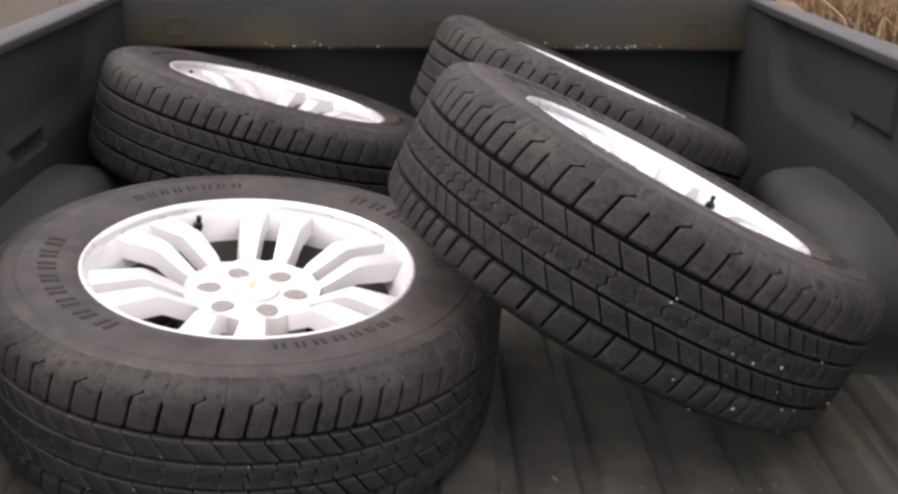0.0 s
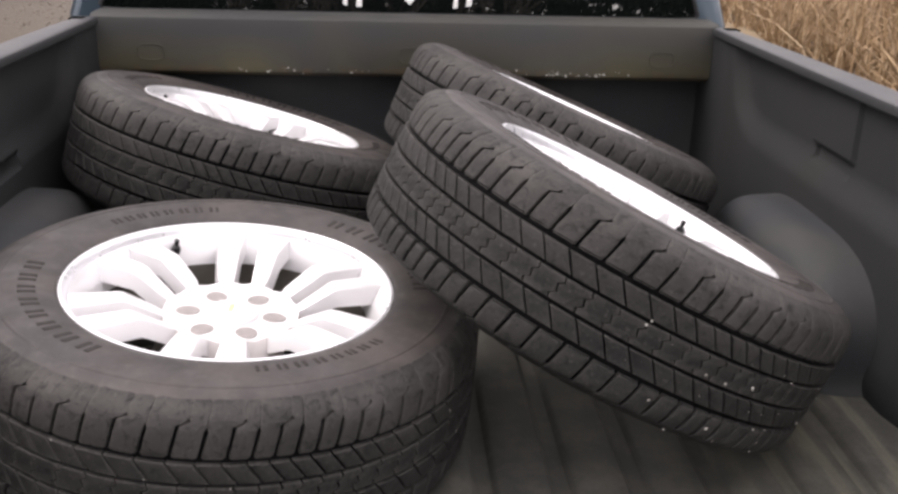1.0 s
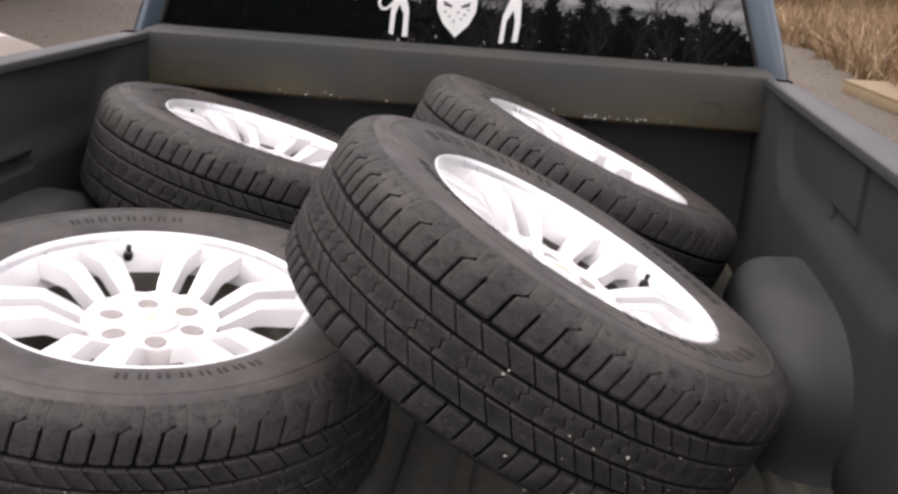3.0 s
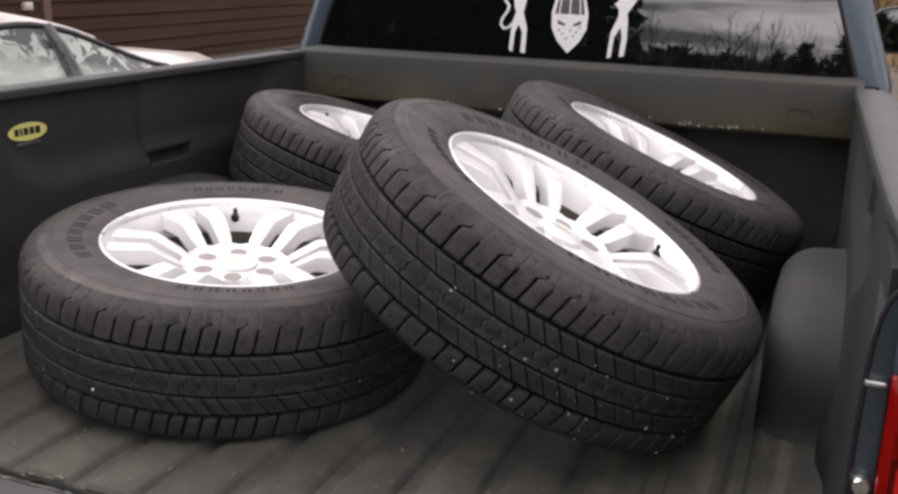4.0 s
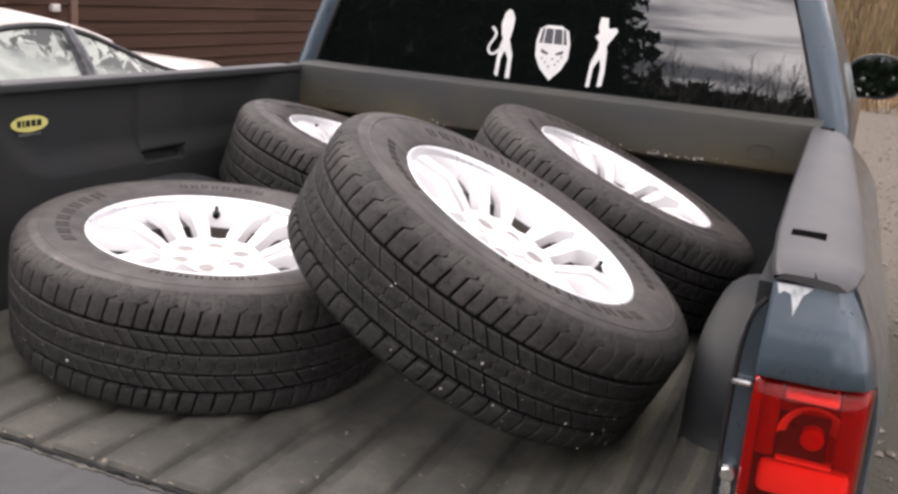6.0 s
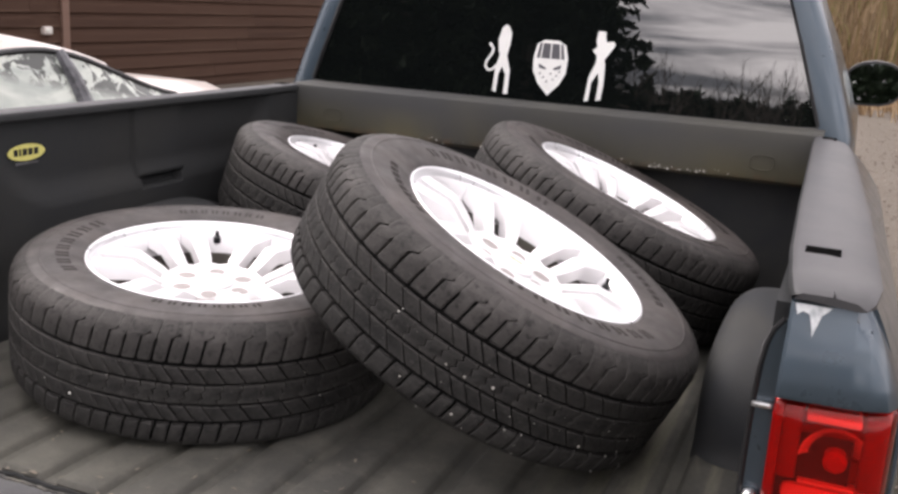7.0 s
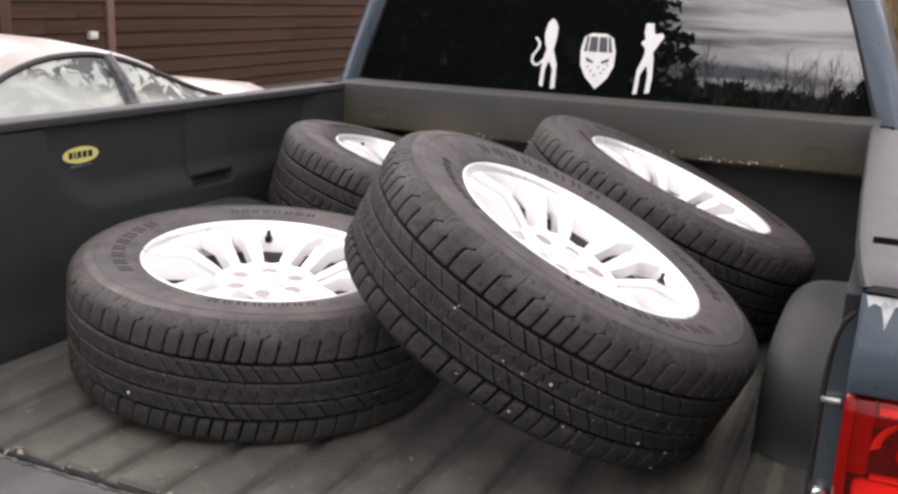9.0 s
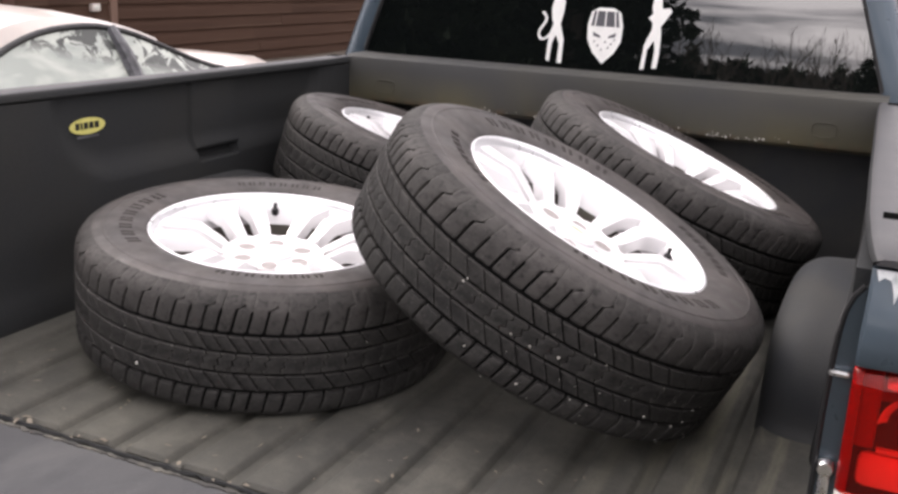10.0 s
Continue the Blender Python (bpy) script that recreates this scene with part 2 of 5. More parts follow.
    m.roughen(m.noise(60, 3), 0.18, 0.4)
    M["steel"] = m.m
    m = Mat("red_lens", (0.90, 0.07, 0.05), 0.04, 0.0, 0.7)
    m.set(Transmission_Weight=0.985, IOR=1.3)
    M["lens"] = m.m
    m = Mat("red_housing", (0.36, 0.034, 0.032), 0.25)
    m.mix(m.ramp(m.noise(8, 3), 0.4, 0.7, 0, 0.5), (0.34, 0.025, 0.025))
    m.set(Coat_Weight=0.5, Coat_Roughness=0.05)
    M["red"] = m.m
    M["housing"] = Mat("dark_red_plastic", (0.22, 0.026, 0.026), 0.35).m
    m = Mat("chrome_reflector", (0.97, 0.96, 0.95), 0.3, 0.1)
    M["reflector"] = m.m
    m = Mat("clear_lens", (0.75, 0.75, 0.72), 0.2)
    m.mix(m.ramp(m.noise(40, 2), 0.4, 0.6), (0.5, 0.5, 0.46))
    M["clear"] = m.m
    m = Mat("white_vinyl", (0.82, 0.82, 0.8), 0.4)
    m.mix(m.ramp(m.noise(25, 3), 0.5, 0.8, 0, 0.3), (0.6, 0.6, 0.58))
    M["vinyl"] = m.m
    M["vinyl_dark"] = Mat("grey_vinyl", (0.09, 0.09, 0.1), 0.4).m
    m = Mat("yellow_label", (0.58, 0.54, 0.17), 0.5)
    m.mix(m.ramp(m.noise(90, 3), 0.5, 0.7, 0, 0.5), (0.4, 0.36, 0.06))
    M["yellow"] = m.m
    m = Mat("cream_white_paint", (0.58, 0.52, 0.48), 0.3)
    m.set(Coat_Weight=0.5, Coat_Roughness=0.1)
    m.mix(m.ramp(m.noise(3, 5), 0.45, 0.75, 0, 0.4), (0.68, 0.6, 0.56))
    M["white"] = m.m
    m = Mat("brown_siding", (0.042, 0.020, 0.012), 0.8, 0.0, 0.25)
    m.mix(m.ramp(m.noise(5, 6, 0.6, 0.3, (1, 0.15, 3)), 0.4, 0.7, 0, 0.7), (0.026, 0.012, 0.008))
    m.mix(m.ramp(m.noise(1.1, 4), 0.45, 0.7, 0, 0.6), (0.070, 0.039, 0.026))
    m.mix(m.ramp(m.noise(3.0, 5, 0.65, 0.2, (1, 0.5, 9)), 0.48, 0.66, 0, 0.75), (0.085, 0.050, 0.034))
    m.mix(m.ramp(m.island(True), 0, 1, 0, 0.6), (0.060, 0.031, 0.020))
    m.bump(m.noise(30, 5, 0.6, 0.2, (1, 0.06, 3)), 0.4, 0.004)
    M["siding"] = m.m
    m = Mat("trim_wood", (0.17, 0.105, 0.08), 0.7)
    m.mix(m.ramp(m.noise(6, 5), 0.4, 0.7, 0, 0.5), (0.16, 0.09, 0.07))
    M["trim"] = m.m
    m = Mat("reddish_trim_wood", (0.085, 0.042, 0.03), 0.75)
    m.mix(m.ramp(m.noise(6, 5, 0.6, 0, (3, 3, 0.3)), 0.4, 0.7, 0, 0.7), (0.05, 0.024, 0.018))
    M["batten"] = m.m
    m = Mat("gravel_ground", (0.098, 0.080, 0.061), 0.9)
    m.mix(m.ramp(m.noise(0.35, 6), 0.4, 0.7), (0.078, 0.062, 0.043))
    m.mix(m.ramp(m.noise(28, 5, 0.7), 0.45, 0.7, 0, 0.8), (0.155, 0.135, 0.112))
    m.mix(m.ramp(m.noise(70, 3, 0.7), 0.5, 0.65, 0, 0.6), (0.07, 0.06, 0.05))
    # darker olive ground near the truck: moss, and shade put into the colour
    sep = m.t.nodes.new("ShaderNodeSeparateXYZ")
    m.t.links.new(m.co, sep.inputs[0])
    near = m.t.nodes.new("ShaderNodeMath")
    near.operation = "MULTIPLY_ADD"
    near.inputs[1].default_value = 1.6
    m.t.links.new(m.noise(1.3, 5, 0.6), near.inputs[0])
    m.t.links.new(sep.outputs["Y"], near.inputs[2])
    m.mix(m.ramp(near.outputs[0], 5.0, 8.2, 0.85, 0.0), (0.05, 0.046, 0.032))
    m.bump(m.noise(40, 5), 0.8, 0.02)
    M["gravel"] = m.m
    m = Mat("brown_bank_earth", (0.16, 0.105, 0.06), 0.95)
    m.mix(m.ramp(m.noise(0.8, 6), 0.4, 0.7), (0.11, 0.085, 0.035))
    m.mix(m.ramp(m.noise(6, 5), 0.45, 0.7, 0, 0.7), (0.22, 0.15, 0.08))
    m.bump(m.noise(5, 5), 0.7, 0.1)
    M["bank"] = m.m
    m = Mat("pebble", (0.2, 0.17, 0.14), 0.85)
    m.mix(m.ramp(m.island(), 0, 1, 0, 0.9), (0.11, 0.085, 0.07))
    m.mix(m.ramp(m.noise(30, 4), 0.5, 0.7, 0, 0.5), (0.28, 0.25, 0.22))
    M["pebble"] = m.m
    m = Mat("dry_straw", (0.27, 0.175, 0.088), 0.8)
    m.mix(m.ramp(m.island(), 0.0, 0.6, 0.9, 0.0), (0.13, 0.08, 0.042))
    m.mix(m.ramp(m.island(), 0.75, 1.0, 0.0, 0.9), (0.52, 0.40, 0.26))
    m.set(Subsurface_Weight=0.0)
    M["straw"] = m.m
    m = Mat("brown_brush", (0.2, 0.135, 0.07), 0.9)
    m.mix(m.ramp(m.island(), 0.0, 0.5, 0.9, 0.0), (0.1, 0.07, 0.04))
    m.mix(m.ramp(m.island(), 0.8, 0.9, 0.0, 0.8), (0.13, 0.13, 0.035))
    M["brush"] = m.m
    m = Mat("bark", (0.075, 0.06, 0.05), 0.9)
    m.mix(m.ramp(m.noise(9, 5, 0.6, 0, (1, 1, 0.2)), 0.4, 0.7), (0.04, 0.033, 0.028))
    m.bump(m.noise(14, 4, 0.6, 0, (1, 1, 0.2)), 0.6, 0.02)
    M["bark"] = m.m
    m = Mat("needles", (0.018, 0.028, 0.015), 0.85, 0.0, 0.2)
    m.mix(m.ramp(m.island(), 0, 1, 0, 0.8), (0.010, 0.017, 0.009))
    M["needles"] = m.m
    m = Mat("weathered_timber", (0.21, 0.155, 0.09), 0.8)
    m.mix(m.ramp(m.noise(5, 5, 0.6, 0, (3, 0.3, 3)), 0.4, 0.7), (0.19, 0.135, 0.07))
    m.bump(m.noise(12, 5, 0.6, 0, (3, 0.3, 3)), 0.4, 0.01)
    M["timber"] = m.m
    m = Mat("dead_leaf", (0.13, 0.108, 0.08), 0.8)
    m.mix(m.ramp(m.island(), 0, 1, 0, 0.9), (0.22, 0.195, 0.155))
    M["leaf"] = m.m
    m = Mat("caught_grit", (0.55, 0.54, 0.5), 0.7)
    m.mix(m.ramp(m.island(), 0, 1, 0, 0.8), (0.3, 0.28, 0.25))
    M["grit"] = m.m
    return M


M = make_materials()


# ---- mesh helpers ----
def smooth(a, b, v):
    v = min(1.0, max(0.0, (v - a) / (b - a)))
    return v * v * (3 - 2 * v)


def finish(name, me, material, parent=None, label="", flat=False, m=None):
    ob = new(name, me)
    for mat in material if isinstance(material, (list, tuple)) else [material]:
        me.materials.append(mat)
    if not flat:
        me.polygons.foreach_set("use_smooth", [True] * len(me.polygons))
        me.set_sharp_from_angle(angle=radians(35))
    if parent is not None:
        ob.parent = parent
    if m is not None:
        ob.matrix_basis = m
    if label:
        tagged(ob, label)
    return ob


def part(name, bm, material, parent=None, label="", flat=False, m=None):
    me = bpy.data.meshes.new(name)
    bmesh.ops.recalc_face_normals(bm, faces=bm.faces)
    bm.to_mesh(me)
    bm.free()
    return finish(name, me, material, parent, label, flat, m)


def raw(name, verts, faces, material, parent=None, label="", flat=False, m=None):
    me = bpy.data.meshes.new(name)
    me.from_pydata([tuple(v) for v in verts], [], [tuple(f) for f in faces])
    me.update()
    return finish(name, me, material, parent, label, flat, m)


def box(lo, hi, bevel=0.0, seg=2, bm=None):
    bm = bm or bmesh.new()
    made = bmesh.ops.create_cube(bm, size=1.0)["verts"]
    for v in made:
        v.co = Vector([(a + b) / 2 + c * (b - a) for a, b, c in zip(lo, hi, v.co)])
    if bevel:
        edges = list({e for v in made for e in v.link_edges})
        bmesh.ops.bevel(bm, geom=edges, offset=bevel, segments=seg, profile=0.5, affect="EDGES")
    return bm


def lathe(profile, n=96, bm=None, closed=False):
    """Turn (radius, height) pairs round z."""
    bm = bm or bmesh.new()
    rings = []
    for r, z in profile:
        if r < 1e-5:
            rings.append([bm.verts.new((0, 0, z))])
        else:
            rings.append([bm.verts.new((r * math.cos(2 * math.pi * k / n), r * math.sin(2 * math.pi * k / n), z)) for k in range(n)])
    pairs = list(zip(rings, rings[1:])) + ([(rings[-1], rings[0])] if closed else [])
    for a, b in pairs:
        for k in range(n):
            j = (k + 1) % n
            if len(a) == 1 and len(b) == 1:
                continue
            if len(a) == 1:
                bm.faces.new((a[0], b[k], b[j]))
            elif len(b) == 1:
                bm.faces.new((a[k], b[0], a[j]))
            else:
                bm.faces.new((a[k], b[k], b[j], a[j]))
    return bm


def prism(points, to3, depth, bm=None, bevel=0.0):
    """A flat outline pushed to a thickness. to3(u, v, w) places it."""
    bm = bm or bmesh.new()
    low = [bm.verts.new(to3(u, v, 0.0)) for u, v in points]
    top = [bm.verts.new(to3(u, v, depth)) for u, v in points]
    made = [bm.faces.new(low), bm.faces.new(top)]
    for k in range(len(points)):
        j = (k + 1) % len(points)
        made.append(bm.faces.new((low[k], low[j], top[j], top[k])))
    if bevel:
        edges = [e for e in made[1].edges]
        bmesh.ops.bevel(bm, geom=edges, offset=bevel, segments=2, profile=0.5, affect="EDGES")
    return bm


def sheet(rows, thick=None, bm=None):
    """A skin over rows of points; thick: a second skin, moved by that vector, with closed edges."""
    bm = bm or bmesh.new()

    def skin(shift):
        g = [[bm.verts.new(Vector(p) + shift) for p in row] for row in rows]
        for a, b in zip(g, g[1:]):
            for k in range(len(a) - 1):
                bm.faces.new((a[k], a[k + 1], b[k + 1], b[k]))
        return g

    g = skin(Vector((0, 0, 0)))
    if thick is not None:
        h = skin(Vector(thick))
        ring_g = g[0] + [r[-1] for r in g[1:-1]] + g[-1][::-1] + [r[0] for r in g[1:-1]][::-1]
        ring_h = h[0] + [r[-1] for r in h[1:-1]] + h[-1][::-1] + [r[0] for r in h[1:-1]][::-1]
        for k in range(len(ring_g)):
            j = (k + 1) % len(ring_g)
            bm.faces.new((ring_g[k], ring_g[j], ring_h[j], ring_h[k]))
    return bm


def tube(path, radii, sides=6, bm=None, cap=True):
    bm = bm or bmesh.new()
    rings = []
    for k, p in enumerate(path):
        a, b = Vector(path[max(0, k - 1)]), Vector(path[min(len(path) - 1, k + 1)])
        d = (b - a).normalized()
        s = d.orthogonal().normalized()
        u = d.cross(s)
        r = radii[k] if isinstance(radii, (list, tuple)) else radii
        rings.append([bm.verts.new(Vector(p) + r * (math.cos(2 * math.pi * i / sides) * s + math.sin(2 * math.pi * i / sides) * u)) for i in range(sides)])
    for a, b in zip(rings, rings[1:]):
        shift = min(range(sides), key=lambda q: (a[0].co - b[q].co).length)
        for i in range(sides):
            bm.faces.new((a[i], a[(i + 1) % sides], b[(i + 1 + shift) % sides], b[(i + shift) % sides]))
    if cap:
        bm.faces.new(rings[0])
        bm.faces.new(rings[-1])
    return bm


def thing(name, label, category, m, group="", kind=""):
    ob = new(name)
    ob.empty_display_size = 0.1
    ob.matrix_basis = m
    return tagged(ob, label, category, group, kind)


# ---- the ground ----
def ground_height(x, y):
    return 6.5 * smooth(22, 40, y + 0.12 * x) + 0.02 * noise.noise((x * 0.6, y * 0.6, 0)) * smooth(6, 9, abs(x) + abs(y))


def build_ground():
    xs = [-2000, -600, -200, -80, -40] + [-30 + 1.5 * k for k in range(41)] + [40, 80, 200, 600, 2000]
    ys = [-2000, -600, -200, -80, -40] + [-30 + 1.5 * k for k in range(54)] + [60, 80, 200, 600, 2000]
    verts = [(x, y, ground_height(x, y) if abs(x) < 300 and abs(y) < 300 else (6.5 if y > 0 else 0.0)) for y in ys for x in xs]
    w = len(xs)
    faces = [(j * w + i, j * w + i + 1, (j + 1) * w + i + 1, (j + 1) * w + i) for j in range(len(ys) - 1) for i in range(w - 1)]
    ob = raw("ground", verts, faces, [M["gravel"], M["bank"]])
    for p in ob.data.polygons:
        c = p.center
        p.material_index = int(c.y > 21 - 0.1 * c.x)
    tagged(ob, "tan gravel yard rising to a brown earth bank", "ground", kind="structure")


build_ground()


# ---- the pickup truck, in bed coordinates ----
truck = thing("pickup_truck", "slate blue pickup truck with lowered tailgate and sprayed black bed", "truck", pose(0, 0, BZ))

FLOOR_Z = -0.018
RIB = 0.124


def rib_height(x):
    """Flat ridges with narrow grooves between them."""
    u = (x / RIB + 0.25) % 1.0
    d = abs(u - 0.5) * 2
    return FLOOR_Z - 0.014 * smooth(0.62, 0.84, d)


def build_floor():
    xs = []
    n = int(0.86 / RIB) + 1
    for k in range(-n, n + 1):
        base = (k - 0.25 + 0.0) * RIB
        for f in (0.06, 0.10, 0.15, 0.20, 0.5, 0.80, 0.85, 0.90, 0.94):
            x = base + f * RIB
            if -0.86 < x < 0.86:
                xs.append(x)
    xs = [-0.87] + sorted(xs) + [0.87]
    ys = [0.037, 0.043, 0.4, 0.9, 1.4, 1.90]
    rows = []
    for j, y in enumerate(ys):
        rows.append([(x, y, (rib_height(x) if abs(x) < 0.80 else FLOOR_Z) - (0.008 if j == 0 else 0)) for x in xs])
    part("bed_floor", sheet(rows, (0, 0, -0.05)), M["floor"], truck, "dusty black ribbed bed floor")


def wall_x(y, z, side=-1):
    """How far the inside of a bed wall stands from the middle."""
    x = 0.885
    # a recessed panel whose lower corners are swept round, with a broad slope below it
    u, v = max(y - 1.45, 0.69 - y, 0.0), max(0.505 - z, 0.0)
    d = math.hypot(u, v)
    out = d - 0.16
    x -= (0.030 - 0.015 * smooth(0.62, 0.52, y)) * smooth(0.0, 0.03 + 0.045 * v / max(d, 0.001), out)
    x -= 0.02 * smooth(0.08, 0.0, z)
    x -= 0.010 * smooth(1.64, 1.70, y)
    # latch boss with a slot under it; it sits further back and higher on the driver's far side
    q, up = (y + 0.075, 0.065) if side > 0 else (y + 0.03, 0.012)
    boss = smooth(1.022, 1.03, q) * smooth(1.228, 1.22, q) * smooth(0.285 + up, 0.30 + up, z)
    x = x - (0.009 if side > 0 else 0.012) * boss
    deep, foot = (0.009, 0.004) if side > 0 else (0.028, 0.0)
    slot = smooth(1.035, 1.043, q) * smooth(1.215, 1.207, q) * smooth(0.255 + up - foot, 0.263 + up - foot, z) * smooth(0.29 + up, 0.284 + up, z)
    return x + deep * slot


def build_bed_sides():
    for side in (-1, 1):
        shift, up = (0.075, 0.065) if side > 0 else (0.03, 0.012)
        ys = sorted({round(v, 4) for v in [0.086 + 0.03 * k for k in range(62)] + [v - shift for v in (1.015, 1.022, 1.026, 1.03, 1.035, 1.039, 1.043, 1.2, 1.207, 1.211, 1.215, 1.22, 1.224, 1.228, 1.235)] + [0.47 + 0.012 * k for k in range(18)] + [1.42 + 0.0095 * k for k in range(30)] if v <= 1.925})
        zs = sorted({round(v, 4) for v in [-0.04, -0.01, 0.02, 0.05, 0.08, 0.14, 0.19] + [0.21 + 0.012 * k for k in range(15)] + [v + up for v in (0.251, 0.255, 0.259, 0.263, 0.284, 0.287, 0.29, 0.295, 0.3)] + [0.40, 0.43, 0.46, 0.49]})
        rows = [[(side * wall_x(y, z, side), y, z) for z in zs] for y in ys]
        part("bed_side", sheet(rows, (side * 0.03, 0, 0)), M["liner"], truck, "sprayed black inner bed wall with recessed panels")
        # painted outer skin: it swells out below the rail and is cut round the wheel
        rows = []
        for k in range(49):
            y = 0.108 + 1.752 * k / 48
            foot = -0.30 + 0.46 * math.sqrt(max(0.0, 1 - ((y - 0.93) / 0.5) ** 2))
            top = 0.984 - 0.040 * max(0.0, y - 0.16)
            wide = 1.056 - 0.010 * max(0.0, y - 0.3) - 0.018 * smooth(0.30, 0.10, y)
            row = []
            for q in range(25):
                z = 0.497 + (foot - 0.497) * (q / 24) ** 1.4
                g = math.sin(min(1.0, max(0.0, (0.497 - z) / 0.19)) * math.pi / 2) ** 0.9
                row.append((side * (top + (wide - top) * g - 0.05 * smooth(0.05, -0.30, z)), y, z))
            rows.append(row)
        part("outer_panel", sheet(rows, (-side * 0.004, 0, 0)), M["paint"], truck, "slate blue painted bed flank")
        # rail lip that hangs over the wall, and the plastic cap on it
        stations = [(0.062, 0.888, 0.974), (0.075, 0.884, 0.983), (0.16, 0.877, 0.992), (0.32, 0.868, 0.99), (0.7, 0.857, 0.982), (1.2, 0.846, 0.962), (1.5, 0.839, 0.95), (1.70, 0.835, 0.938), (1.79, 0.835, 0.93)]
        bm = bmesh.new()
        rings = []
        for y, a, b in stations:
            end = 0.006 if y < 0.07 else 0.0
            hang = 0.493 + 0.009 * smooth(0.30, 0.08, y)
            fall = smooth(0.12, 0.5, y)
            prof = [(a + 0.02, hang), (a + 0.004, hang), (a, hang + 0.004), (a, 0.507 - end), (a + 0.004, 0.513 - end), (a + 0.012, 0.5165 - end), (a + 0.05, 0.5165 - end), (b - 0.04, 0.5165 - 0.0045 * fall - end), (b - 0.012, 0.513 - 0.009 * fall - end), (b, 0.506 - 0.011 * fall - end), (b, 0.5005 - 0.0125 * fall - end * 0.3), (b - 0.006, 0.499 - 0.013 * fall - end * 0.3)]
            rings.append([bm.verts.new((side * px, y, pz)) for px, pz in prof])
        for p, q in zip(rings, rings[1:]):
            for k in range(len(p)):
                f = bm.faces.new((p[k], p[(k + 1) % len(p)], q[(k + 1) % len(p)], q[k]))
                # inner lip faces take the darker liner colour to stand in for shade
                f.material_index = int(k in (0, 1, 2, 3, 13))
        bm.faces.new(rings[0])
        bm.faces.new(rings[-1])
        cap = part("rail_cap", bm, [M["cap"], M["liner"]], truck, "faded grey plastic rail cap")
        for y0, a, b in ((0.268, 0.890, 0.938), (1.735, 0.858, 0.895)):
            # a thin black plate on the cap stands in for the slot's dark inside
            part("stake_pocket", box((min(side * a, side * b), y0, 0.514), (max(side * a, side * b), y0 + 0.040, 0.5178), 0.001), M["void"], cap, "stake pocket slot, its shade drawn as a black plate")
        # rounded wheel arch box
        arch(side)
        # rear corner post, painted, behind the lamp
        rear_post(side)


def arch(side):
    rows = []
    for a in [0.0, 0.004, 0.011, 0.022, 0.045] + [math.pi * k / 32 for k in range(1, 32)] + [math.pi - v for v in (0.045, 0.022, 0.011, 0.004, 0.0)]:
        c = math.cos(a)
        ay = math.copysign(abs(c) ** 0.62, c)
        az = max(0.0, math.sin(a)) ** 0.62
        ay *= 1 + 0.10 * max(0.0, 1 - az / 0.16) ** 2  # foot flares out on the floor
        row = []
        for j in range(8):
            b = math.pi / 2 * j / 7
            x = 0.722 + 0.085 * (1 - math.cos(b))
            shrink = 0.075 * (1 - math.sin(b))
            row.append((side * x, 1.03 - (0.345 - shrink) * ay, FLOOR_Z - 0.012 + (0.252 - shrink) * az))
        row.append((side * 0.89, 1.03 - 0.352 * ay, FLOOR_Z - 0.012 + 0.256 * az))
        rows.append(row)
    bm = sheet(rows)
    cheek = [v for v in bm.verts if abs(abs(v.co.x) - 0.722) < 1e-5]
    bm.faces.new(sorted(cheek, key=lambda v: v.co.y))
    part("wheel_arch", bm, M["filmed"], truck, "rounded black wheel arch box")


